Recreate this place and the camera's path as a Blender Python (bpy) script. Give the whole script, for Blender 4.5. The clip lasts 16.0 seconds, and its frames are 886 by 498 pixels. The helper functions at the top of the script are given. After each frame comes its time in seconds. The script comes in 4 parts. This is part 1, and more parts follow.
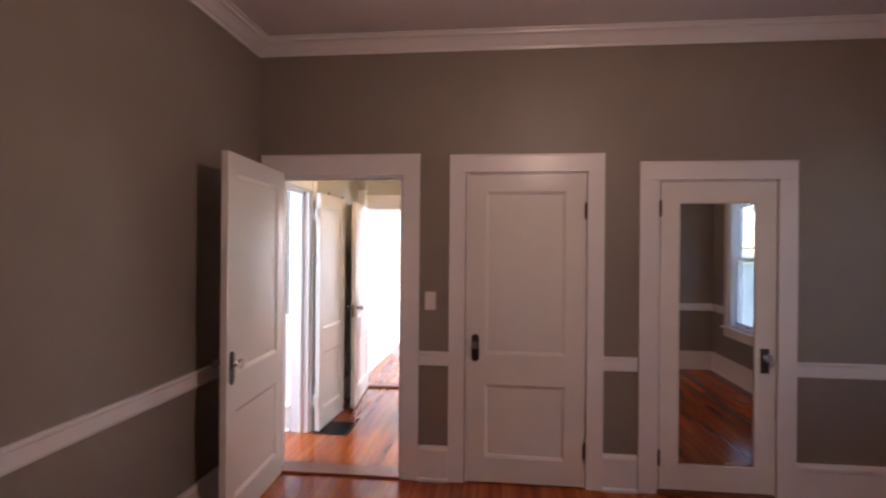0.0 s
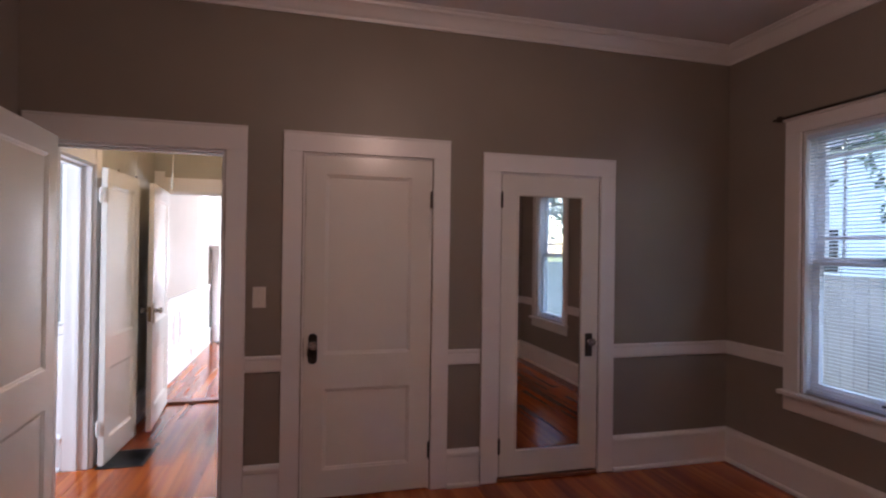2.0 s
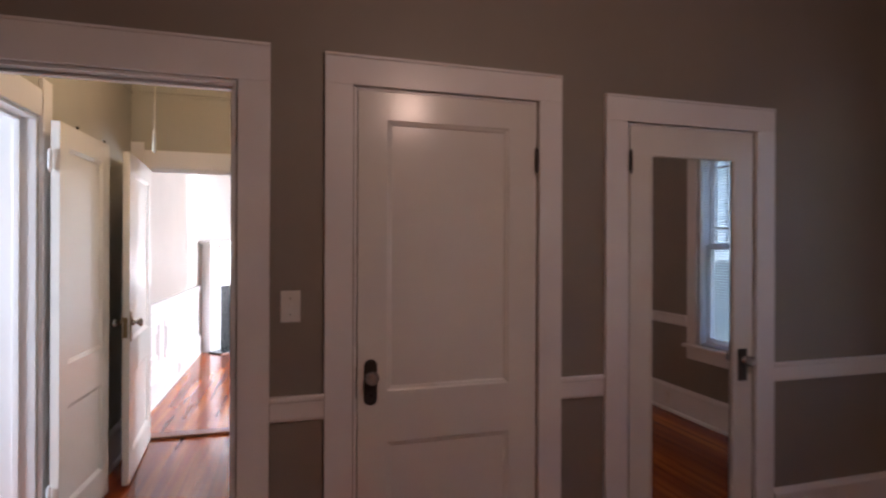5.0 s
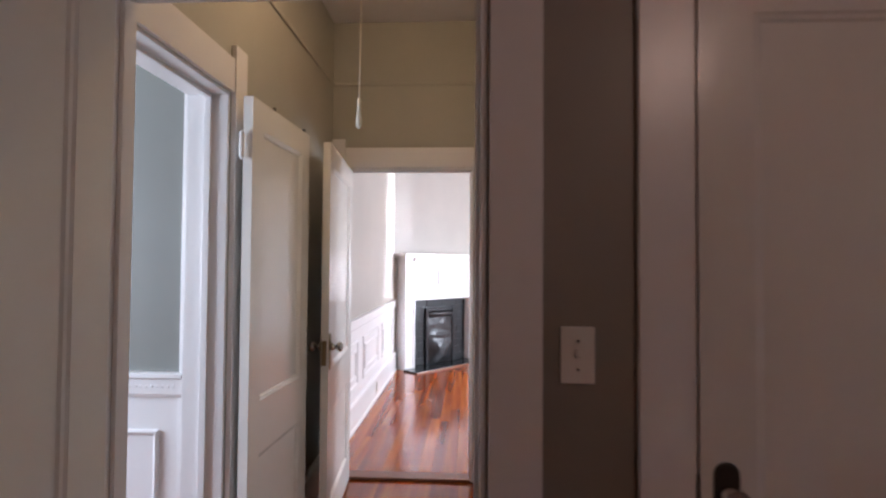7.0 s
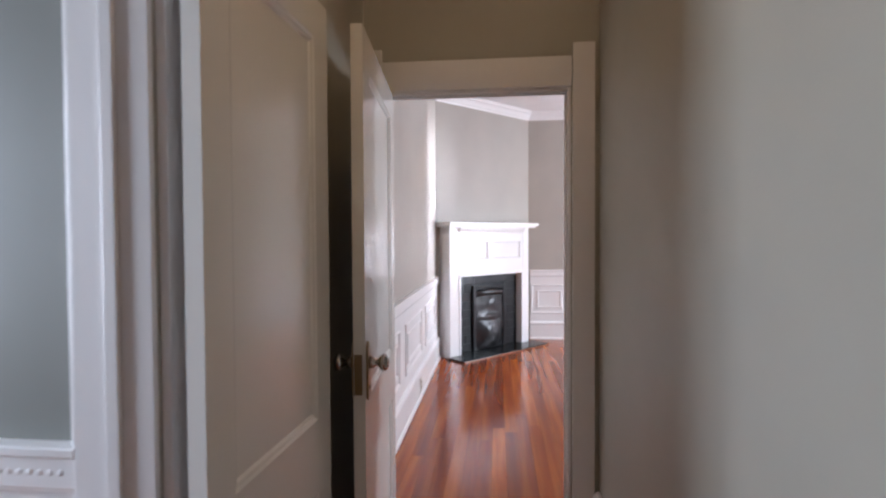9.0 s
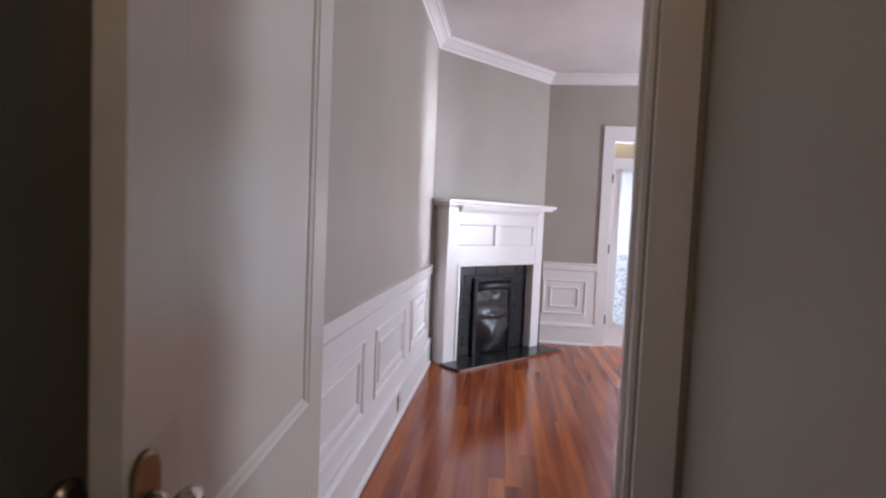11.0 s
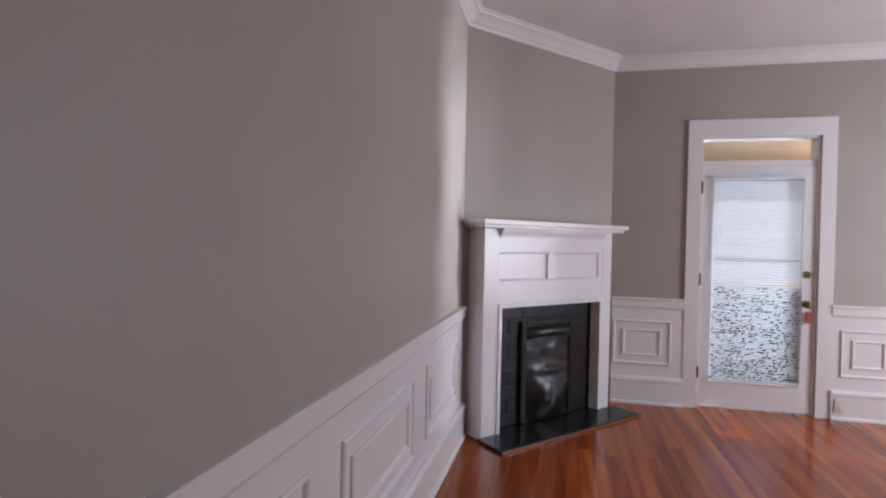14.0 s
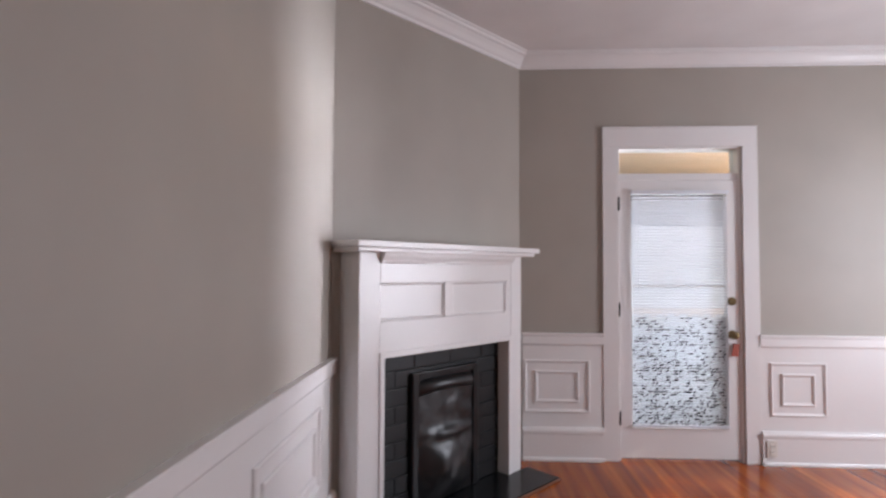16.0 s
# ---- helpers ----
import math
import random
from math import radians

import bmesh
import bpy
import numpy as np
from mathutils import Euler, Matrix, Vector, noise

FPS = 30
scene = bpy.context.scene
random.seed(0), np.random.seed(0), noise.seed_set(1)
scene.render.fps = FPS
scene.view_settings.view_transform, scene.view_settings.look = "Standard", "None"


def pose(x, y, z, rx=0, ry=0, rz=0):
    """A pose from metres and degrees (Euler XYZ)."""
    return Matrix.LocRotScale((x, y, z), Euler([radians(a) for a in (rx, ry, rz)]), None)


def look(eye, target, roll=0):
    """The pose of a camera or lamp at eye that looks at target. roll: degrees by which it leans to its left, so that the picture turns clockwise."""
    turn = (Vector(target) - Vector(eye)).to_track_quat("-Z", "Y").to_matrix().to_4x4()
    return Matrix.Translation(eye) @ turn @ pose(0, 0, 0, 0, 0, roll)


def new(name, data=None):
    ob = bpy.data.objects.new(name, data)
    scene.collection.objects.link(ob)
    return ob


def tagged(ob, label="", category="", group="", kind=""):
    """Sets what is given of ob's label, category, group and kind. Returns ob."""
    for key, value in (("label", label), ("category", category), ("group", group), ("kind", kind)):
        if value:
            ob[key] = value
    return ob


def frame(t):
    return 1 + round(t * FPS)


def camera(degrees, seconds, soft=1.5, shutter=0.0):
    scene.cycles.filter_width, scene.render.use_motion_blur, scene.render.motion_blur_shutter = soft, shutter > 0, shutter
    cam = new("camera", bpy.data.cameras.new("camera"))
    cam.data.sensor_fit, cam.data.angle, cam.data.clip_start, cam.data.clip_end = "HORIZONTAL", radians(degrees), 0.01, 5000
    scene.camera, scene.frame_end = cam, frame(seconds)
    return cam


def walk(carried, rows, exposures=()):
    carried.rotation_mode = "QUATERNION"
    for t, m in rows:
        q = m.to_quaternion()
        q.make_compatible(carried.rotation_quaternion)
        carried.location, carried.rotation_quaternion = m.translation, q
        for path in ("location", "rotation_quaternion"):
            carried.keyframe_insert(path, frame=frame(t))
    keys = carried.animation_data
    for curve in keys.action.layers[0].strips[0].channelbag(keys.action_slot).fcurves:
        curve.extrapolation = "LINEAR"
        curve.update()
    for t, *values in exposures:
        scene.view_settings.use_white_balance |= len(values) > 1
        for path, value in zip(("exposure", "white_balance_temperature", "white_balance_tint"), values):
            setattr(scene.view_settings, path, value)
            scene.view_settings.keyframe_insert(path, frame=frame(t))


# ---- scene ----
cam = camera(79.6, 16.0, soft=2.2, shutter=0.5)
PATH = [
    (0, (0.121, 0.105, 1.538), (-0.095, 2.094, 1.539), 0.5),
    (0.5, (0.062, 0.163, 1.493), (0.075, 2.162, 1.523), 0.6),
    (1, (-0.026, 0.24, 1.499), (0.201, 2.227, 1.523), 0.3),
    (1.5, (-0.138, 0.321, 1.504), (0.275, 2.277, 1.511), 0.4),
    (2, (-0.091, 0.399, 1.475), (0.411, 2.335, 1.483), 0.8),
    (2.5, (-0.15, 0.527, 1.475), (0.48, 2.425, 1.473), 1.0),
    (3, (-0.18, 0.66, 1.44), (0.54, 2.526, 1.444), 1.1),
    (3.2, (-0.182, 0.718, 1.462), (0.561, 2.575, 1.444), 1.3),
    (5.3, (-0.375, 1.658, 1.41), (0.085, 3.605, 1.424), 0.3),
    (5.5, (-0.396, 1.732, 1.424), (-0.02, 3.696, 1.453), 0.7),
    (6, (-0.462, 1.992, 1.401), (-0.28, 3.983, 1.468), -0.1),
    (6.5, (-0.518, 2.242, 1.413), (-0.491, 4.241, 1.466), -0.0),
    (7, (-0.573, 2.478, 1.387), (-0.669, 4.475, 1.44), 0.4),
    (7.5, (-0.636, 2.698, 1.384), (-0.835, 4.688, 1.385), 1.0),
    (8, (-0.727, 3.002, 1.349), (-0.991, 4.985, 1.327), -0.3),
    (8.5, (-0.822, 3.281, 1.362), (-1.058, 5.266, 1.312), -0.2),
    (9, (-0.861, 3.513, 1.353), (-1.065, 5.502, 1.305), -0.3),
    (9.5, (-0.872, 3.774, 1.357), (-1.064, 5.764, 1.294), 1.9),
    (9.7, (-0.879, 3.9, 1.361), (-1.065, 5.89, 1.279), 2.0),
    (12, (-0.845, 4.965, 1.26), (-1.135, 6.943, 1.156), 1.9),
    (12.5, (-0.824, 5.15, 1.316), (-1.14, 7.123, 1.231), 1.0),
    (13, (-0.848, 5.285, 1.346), (-1.1975, 7.251, 1.283), 1.0),
    (13.5, (-0.854, 5.524, 1.359), (-1.261, 7.482, 1.317), 1.4),
    (14, (-0.861, 5.732, 1.35), (-1.302, 7.683, 1.323), 1.2),
    (14.5, (-0.86, 5.935, 1.352), (-1.298, 7.886, 1.32), 0.7),
    (15, (-0.845, 6.148, 1.358), (-1.232, 8.11, 1.319), 0.3),
    (15.5, (-0.856, 6.397, 1.407), (-1.114, 8.38, 1.375), 0.2),
    (16, (-0.827, 6.634, 1.363), (-0.925, 8.63, 1.44), 0.3),
]
EXPOSURES = [
    (0.0, 3.08, 6150, 17), (1.0, 2.98, 6050, 17), (2.0, 2.65, 5950, 16), (3.0, 2.55, 5950, 16), (5.5, 2.5, 6100, 15), (6.5, 2.15, 6100, 15), (7.0, 1.95, 6000, 15), (7.5, 1.82, 6000, 14),
    (8.0, 1.75, 6150, 13), (8.5, 1.6, 6100, 13), (9.0, 1.45, 6000, 14), (9.7, 1.25, 5950, 15), (12.0, 0.78, 6000, 16), (13.0, 0.75, 6000, 16), (14.0, 0.25, 6250, 18),
    (15.0, 0.32, 6400, 18), (16.0, 0.35, 6450, 18),
]
walk(cam, [(t, look(eye, target, roll)) for t, eye, target, roll in PATH], EXPOSURES)

# ---- light ----
SUN_EL, SUN_DIR = radians(33.1), Vector((0.933, -0.36, 0))
world = bpy.data.worlds.new("World")
scene.world = world
world.use_nodes = True
wn = world.node_tree
sky = wn.nodes.new("ShaderNodeTexSky")
sky.sky_type = "NISHITA"
sky.sun_disc = False
sky.sun_elevation = SUN_EL
sky.sun_rotation = math.atan2(SUN_DIR.x, SUN_DIR.y)
wn.nodes["Background"].inputs[1].default_value = 0.15
wn.links.new(sky.outputs[0], wn.nodes["Background"].inputs[0])

sun_data = bpy.data.lights.new("sun", "SUN")
sun_data.energy, sun_data.angle, sun_data.color = 5.0, radians(0.5), (1.0, 0.93, 0.84)
sun = new("sun", sun_data)
sun_from = Vector((SUN_DIR.x * math.cos(SUN_EL), SUN_DIR.y * math.cos(SUN_EL), math.sin(SUN_EL)))
sun.matrix_world = look(sun_from * 30, (0, 0, 0))


def area(name, eye, target, w, h, watts, colour):
    d = bpy.data.lights.new(name, "AREA")
    d.shape, d.size, d.size_y, d.energy, d.color = "RECTANGLE", w, h, watts, colour
    ob = new(name, d)
    ob.matrix_world = look(eye, target)
    return ob


def bulb(name, at, watts, colour, radius):
    d = bpy.data.lights.new(name, "POINT")
    d.energy, d.color, d.shadow_soft_size = watts, colour, radius
    ob = new(name, d)
    ob.location = at
    return ob


DAY = (0.86, 0.93, 1.0)
area("sky_light_east_north", (3.25, 9.05, 1.45), (0, 9.05, 1.2), 0.9, 1.55, 58, DAY)
area("sky_light_bath", (-3.52, 3.70, 1.5), (0, 4.25, 1.3), 0.8, 1.2, 20, (0.80, 0.89, 1.0))
# Added lamp: stands in for sky at the open porch end, brightening the west wall.
area("porch_end_sky_standin", (4.2, 13.0, 1.3), (-1.54, 8.95, 1.7), 0.45, 2.2, 66, DAY).data.spread = radians(50)
WARM = (1.0, 0.66, 0.36)
bulb("bedroom_bulb", (0.54, 1.68, 2.49), 4.2, (1.0, 0.66, 0.50), 0.07)
bulb("hall_bulb", (-0.94, 4.40, 2.78), 2.7, WARM, 0.05)
bulb("porch_bulb", (2.6, 12.2, 2.28), 45, (1.0, 0.74, 0.50), 0.05)


# ---- materials ----
def ramp(nt, fac, stops):
    r = nt.nodes.new("ShaderNodeValToRGB")
    while len(r.color_ramp.elements) < len(stops):
        r.color_ramp.elements.new(0.5)
    for e, (p, c) in zip(r.color_ramp.elements, stops):
        e.position, e.color = p, (*c, 1)
    nt.links.new(fac, r.inputs[0])
    return r.outputs[0]


def base(name, rough, metal=0.0):
    m = bpy.data.materials.new(name)
    m.use_nodes = True
    nt = m.node_tree
    b = nt.nodes["Principled BSDF"]
    b.inputs["Roughness"].default_value, b.inputs["Metallic"].default_value = rough, metal
    return m, nt, b


def noise_tex(nt, scale, detail=3.0, stretch=None, vec=None):
    n = nt.nodes.new("ShaderNodeTexNoise")
    n.inputs["Scale"].default_value, n.inputs["Detail"].default_value = scale, detail
    if vec is None:
        vec = nt.nodes.new("ShaderNodeTexCoord").outputs["Object"]
    if stretch:
        mp = nt.nodes.new("ShaderNodeMapping")
        mp.inputs["Scale"].default_value = stretch
        nt.links.new(vec, mp.inputs[0])
        vec = mp.outputs[0]
    nt.links.new(vec, n.inputs["Vector"])
    return n.outputs["Fac"]


def bump(nt, b, fac, strength, distance):
    n = nt.nodes.new("ShaderNodeBump")
    n.inputs["Strength"].default_value, n.inputs["Distance"].default_value = strength, distance
    nt.links.new(fac, n.inputs["Height"])
    nt.links.new(n.outputs[0], b.inputs["Normal"])


def paint(name, colour, rough, relief=0.15, fine=140.0, stretch=None, vary=0.06):
    m, nt, b = base(name, rough)
    big = noise_tex(nt, 1.7, 4)
    lo, hi = [c * (1 - vary) for c in colour], [min(c * (1 + vary), 1) for c in colour]
    nt.links.new(ramp(nt, big, [(0.3, lo), (0.7, hi)]), b.inputs["Base Color"])
    if relief:
        bump(nt, b, noise_tex(nt, fine, 2, stretch), relief, 0.002)
    rr = nt.nodes.new("ShaderNodeMapRange")
    rr.inputs["To Min"].default_value, rr.inputs["To Max"].default_value = max(rough - 0.03, 0.05), rough + 0.03
    nt.links.new(noise_tex(nt, 9, 4), rr.inputs["Value"])
    nt.links.new(rr.outputs[0], b.inputs["Roughness"])
    return m


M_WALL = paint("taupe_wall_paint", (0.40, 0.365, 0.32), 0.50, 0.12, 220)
# Same taupe paint, darkened to put the bedroom's dimmer light into the colour.
M_WALL_DIM = paint("dimmed_taupe_wall_paint", (0.262, 0.228, 0.192), 0.46, 0.14, 220)
M_WALL_BATH = paint("grey_wall_paint", (0.225, 0.228, 0.208), 0.50, 0.12, 220)
M_WALL_HALL = paint("beige_wall_paint", (0.41, 0.395, 0.335), 0.48, 0.15, 200)
M_CEIL = paint("ceiling_paint", (0.74, 0.71, 0.70), 0.7, 0.15, 160)
M_TRIM = paint("white_gloss_trim_paint", (0.80, 0.78, 0.77), 0.30, 0.10, 38, None, 0.02)
M_DOOR = paint("cream_gloss_door_paint", (0.78, 0.755, 0.70), 0.22, 0.10, 34, None, 0.02)


def blind_vinyl(name, through_light):
    m, nt, b = base(name, 0.4)
    b.inputs["Base Color"].default_value = (0.80, 0.82, 0.86, 1)
    tl = nt.nodes.new("ShaderNodeBsdfTranslucent")
    tl.inputs[0].default_value = (0.78, 0.83, 0.92, 1)
    mx = nt.nodes.new("ShaderNodeMixShader")
    mx.inputs[0].default_value = through_light
    nt.links.new(b.outputs[0], mx.inputs[1])
    nt.links.new(tl.outputs[0], mx.inputs[2])
    nt.links.new(mx.outputs[0], nt.nodes["Material Output"].inputs[0])
    return m


M_BLIND = blind_vinyl("blind_vinyl", 0.45)
M_BLIND_DOOR = blind_vinyl("low_translucency_blind_vinyl", 0.10)
M_SUB = paint("dark_subfloor", (0.035, 0.018, 0.010), 0.8)
M_BLACK = paint("black_gloss_paint", (0.007, 0.007, 0.008), 0.32, 0.5, 45, None, 0.3)
M_BRICK = paint("black_painted_brick", (0.010, 0.010, 0.011), 0.45, 0.8, 60, None, 0.3)
M_MORTAR = paint("black_painted_mortar", (0.005, 0.005, 0.006), 0.6, 0.6, 90, None, 0.3)
for _m in (M_BLACK, M_BRICK, M_MORTAR):
    _m.node_tree.nodes["Principled BSDF"].inputs["Specular IOR Level"].default_value = 0.3
M_HEARTH = paint("black_hearth_paint", (0.009, 0.010, 0.011), 0.26, 0.3, 30, None, 0.3)
M_IRON = paint("dark_bronze", (0.030, 0.022, 0.018), 0.38, 0.2, 60, None, 0.25)
M_BRASS, _n, _b = base("aged_brass", 0.35, 1.0)
_b.inputs["Base Color"].default_value = (0.26, 0.19, 0.10, 1)
bump(_n, _b, noise_tex(_n, 90), 0.15, 0.001)
M_CHROME, _n, _b = base("worn_nickel", 0.22, 1.0)
_b.inputs["Base Color"].default_value = (0.58, 0.55, 0.52, 1)
bump(_n, _b, noise_tex(_n, 70), 0.1, 0.001)
M_BEIGE = paint("beige_plastic", (0.40, 0.36, 0.28), 0.4, 0.02)
M_PLATE = paint("ivory_plastic", (0.76, 0.72, 0.66), 0.35, 0.02)
M_MIRROR, _n, _b = base("silvered_mirror", 0.015, 1.0)
_b.inputs["Base Color"].default_value = (0.80, 0.80, 0.78, 1)
M_PLANK = paint("porch_ceiling_boards", (0.80, 0.55, 0.36), 0.45, 0.2, 40, (0.1, 1, 1), 0.12)
M_CONC = paint("porch_concrete", (0.40, 0.39, 0.37), 0.8, 0.4, 60)
M_SIDING = paint("pale_siding_paint", (0.80, 0.84, 0.88), 0.6)
M_ROOF = paint("grey_shingles", (0.10, 0.10, 0.11), 0.85, 0.7, 30)
M_FENCE = paint("weathered_fence_boards", (0.54, 0.52, 0.50), 0.8, 0.6, 40, (1, 1, 0.1), 0.2)
M_GRASS = paint("lawn", (0.07, 0.11, 0.035), 0.9, 1.0, 50, None, 0.3)
M_LEAF = paint("tree_leaves", (0.07, 0.12, 0.05), 0.5, 0.2, 30, None, 0.4)
M_BARK = paint("bark", (0.20, 0.16, 0.13), 0.9, 1.0, 30, None, 0.3)
M_CORD = paint("cotton_cord", (0.75, 0.70, 0.58), 0.8, 0.3, 200)
M_SADDLE = paint("oak_threshold", (0.22, 0.085, 0.040), 0.30, 0.3, 50, (0.1, 1, 1), 0.2)
M_SPECK = paint("dark_film_print", (0.012, 0.014, 0.016), 0.5)
M_RED = paint("red_plastic_tag", (0.40, 0.10, 0.07), 0.45)


def wood_floor(name):
    m, nt, b = base(name, 0.2)
    tc = nt.nodes.new("ShaderNodeTexCoord").outputs["Object"]
    info = nt.nodes.new("ShaderNodeObjectInfo").outputs["Random"]
    add = nt.nodes.new("ShaderNodeVectorMath")
    add.operation = "MULTIPLY_ADD"
    comb = nt.nodes.new("ShaderNodeCombineXYZ")
    for k in range(3):
        nt.links.new(info, comb.inputs[k])
    add.inputs[1].default_value = (17, 31, 11)
    nt.links.new(comb.outputs[0], add.inputs[0])
    nt.links.new(tc, add.inputs[2])
    grain = noise_tex(nt, 1.0, 4, (16, 0.8, 16), add.outputs[0])
    fine = noise_tex(nt, 1.0, 3, (300, 8, 300), add.outputs[0])
    c1 = ramp(nt, grain, [(0.25, (0.19, 0.033, 0.006)), (0.5, (0.32, 0.068, 0.011)), (0.78, (0.50, 0.140, 0.025))])
    mix = nt.nodes.new("ShaderNodeMix")
    mix.data_type, mix.blend_type = "RGBA", "MULTIPLY"
    mix.inputs["Factor"].default_value = 1.0
    tone = ramp(nt, info, [(0.0, (0.78, 0.70, 0.66)), (0.5, (0.95, 0.94, 0.92)), (0.85, (1.10, 1.12, 1.05)), (1.0, (1.40, 1.55, 1.5))])
    nt.links.new(c1, mix.inputs["A"])
    nt.links.new(tone, mix.inputs["B"])
    nt.links.new(mix.outputs["Result"], b.inputs["Base Color"])
    bump(nt, b, fine, 0.12, 0.001)
    rr = nt.nodes.new("ShaderNodeMapRange")
    rr.inputs["To Min"].default_value, rr.inputs["To Max"].default_value = 0.10, 0.22
    nt.links.new(noise_tex(nt, 5, 4), rr.inputs["Value"])
    nt.links.new(rr.outputs[0], b.inputs["Roughness"])
    return m


M_FLOOR = wood_floor("heart_pine_boards")


def glass(name, rough=0.0, tint=(1, 1, 1)):
    m = bpy.data.materials.new(name)
    m.use_nodes = True
    nt = m.node_tree
    nt.nodes.clear()
    out = nt.nodes.new("ShaderNodeOutputMaterial")
    tr = nt.nodes.new("ShaderNodeBsdfTransparent")
    tr.inputs[0].default_value = (*tint, 1)
    gl = nt.nodes.new("ShaderNodeBsdfGlossy")
    gl.inputs["Roughness"].default_value = rough
    mx = nt.nodes.new("ShaderNodeMixShader")
    mx.inputs[0].default_value = 0.05
    nt.links.new(tr.outputs[0], mx.inputs[1])
    nt.links.new(gl.outputs[0], mx.inputs[2])
    nt.links.new(mx.outputs[0], out.inputs[0])
    return m


M_GLASS = glass("window_glass", 0.0, (0.95, 0.97, 0.97))
M_KNOB, _n, _b = base("cut_glass_knob", 0.05)
_b.inputs["Base Color"].default_value = (0.85, 0.85, 0.88, 1)
_b.inputs["Transmission Weight"].default_value = 0.8
M_FILM = bpy.data.materials.new("frosted_film")
M_FILM.use_nodes = True
_n = M_FILM.node_tree
_tl = _n.nodes.new("ShaderNodeBsdfTranslucent")
_tl.inputs[0].default_value = (0.9, 0.92, 0.92, 1)
_mx = _n.nodes.new("ShaderNodeMixShader")
_mx.inputs[0].default_value = 0.05
_n.nodes["Principled BSDF"].inputs["Base Color"].default_value = (0.72, 0.74, 0.73, 1)
_n.links.new(_n.nodes["Principled BSDF"].outputs[0], _mx.inputs[1])
_n.links.new(_tl.outputs[0], _mx.inputs[2])
_n.links.new(_mx.outputs[0], _n.nodes["Material Output"].inputs[0])
M_LAMPGLASS, _n, _b = base("lit_lamp_glass", 0.4)
_b.inputs["Base Color"].default_value = (0.9, 0.8, 0.65, 1)
_b.inputs["Emission Color"].default_value = (1.0, 0.68, 0.38, 1)
_b.inputs["Emission Strength"].default_value = 6.0
M_PLASTIC, _n, _b = base("crumpled_black_plastic", 0.34)
_b.inputs["Base Color"].default_value = (0.010, 0.010, 0.011, 1)
bump(_n, _b, noise_tex(_n, 11, 3), 0.35, 0.010)


# ---- building blocks ----
def box(bm, x0, x1, y0, y1, z0, z1, bevel=0.0):
    vs = [bm.verts.new((x, y, z)) for x in (x0, x1) for y in (y0, y1) for z in (z0, z1)]
    fs = [bm.faces.new([vs[i] for i in q]) for q in ((0, 1, 3, 2), (4, 6, 7, 5), (0, 4, 5, 1), (2, 3, 7, 6), (0, 2, 6, 4), (1, 5, 7, 3))]
    if bevel:
        es = list({e for f in fs for e in f.edges})
        bmesh.ops.bevel(bm, geom=es, offset=bevel, segments=2, affect="EDGES", profile=0.6)
    return bm


def boxm(*a, bevel=0.0):
    return box(bmesh.new(), *a, bevel=bevel)


def tube(bm, p0, p1, r0, r1=None, n=16):
    r1 = r0 if r1 is None else r1
    p0, p1 = Vector(p0), Vector(p1)
    q = (p1 - p0).to_track_quat("Z", "Y")
    rings = []
    for p, r in ((p0, r0), (p1, r1)):
        rings.append([bm.verts.new(p + q @ Vector((r * math.cos(2 * math.pi * i / n), r * math.sin(2 * math.pi * i / n), 0))) for i in range(n)])
    for i in range(n):
        bm.faces.new((rings[0][i], rings[0][(i + 1) % n], rings[1][(i + 1) % n], rings[1][i]))
    bm.faces.new(rings[0][::-1])
    bm.faces.new(rings[1])
    return bm


def lathe(bm, origin, axis, profile, n=20):
    """profile: (distance along the axis, radius)."""
    q = Vector(axis).to_track_quat("Z", "Y")
    rings = [[bm.verts.new(Vector(origin) + q @ Vector((r * math.cos(2 * math.pi * i / n), r * math.sin(2 * math.pi * i / n), d))) for i in range(n)] for d, r in profile]
    for a, b in zip(rings, rings[1:]):
        for i in range(n):
            f = bm.faces.new((a[i], a[(i + 1) % n], b[(i + 1) % n], b[i]))
            f.smooth = True
    bm.faces.new(rings[0][::-1])
    bm.faces.new(rings[-1])
    return bm


def mesh_of(name, bm, material):
    bmesh.ops.recalc_face_normals(bm, faces=bm.faces)
    me = bpy.data.meshes.new(name)
    bm.to_mesh(me)
    bm.free()
    me.materials.append(material)
    return me


def part(name, bm, material, parent, label=""):
    ob = new(name, mesh_of(name, bm, material))
    ob.parent = parent
    if label:
        ob["label"] = label
    return ob


def thing(name, at, label, category, group="", kind=""):
    ob = new(name)
    ob.matrix_world = at if isinstance(at, Matrix) else Matrix.Translation(at)
    ob.empty_display_size = 0.1
    return tagged(ob, label, category, group, kind)


def solid(name, bm, material, label, category="wall", kind="structure"):
    return tagged(new(name, mesh_of(name, bm, material)), label, category, "", kind)


def wall(name, along, near, far, a0, a1, z1, openings, material, label):
    """A wall along 'x' or 'y' between two planes, with openings (from, to, sill, head)."""
    bm = bmesh.new()

    def b(p, q, lo, hi):
        if q - p > 1e-4 and hi - lo > 1e-4:
            if along == "x":
                box(bm, p, q, near, far, lo, hi)
            else:
                box(bm, near, far, p, q, lo, hi)
    at = a0
    for p, q, lo, hi in sorted(openings):
        b(at, p, 0, z1)
        b(p, q, 0, lo)
        b(p, q, hi, z1)
        at = q
    b(at, a1, 0, z1)
    return solid(name, bm, material, label)


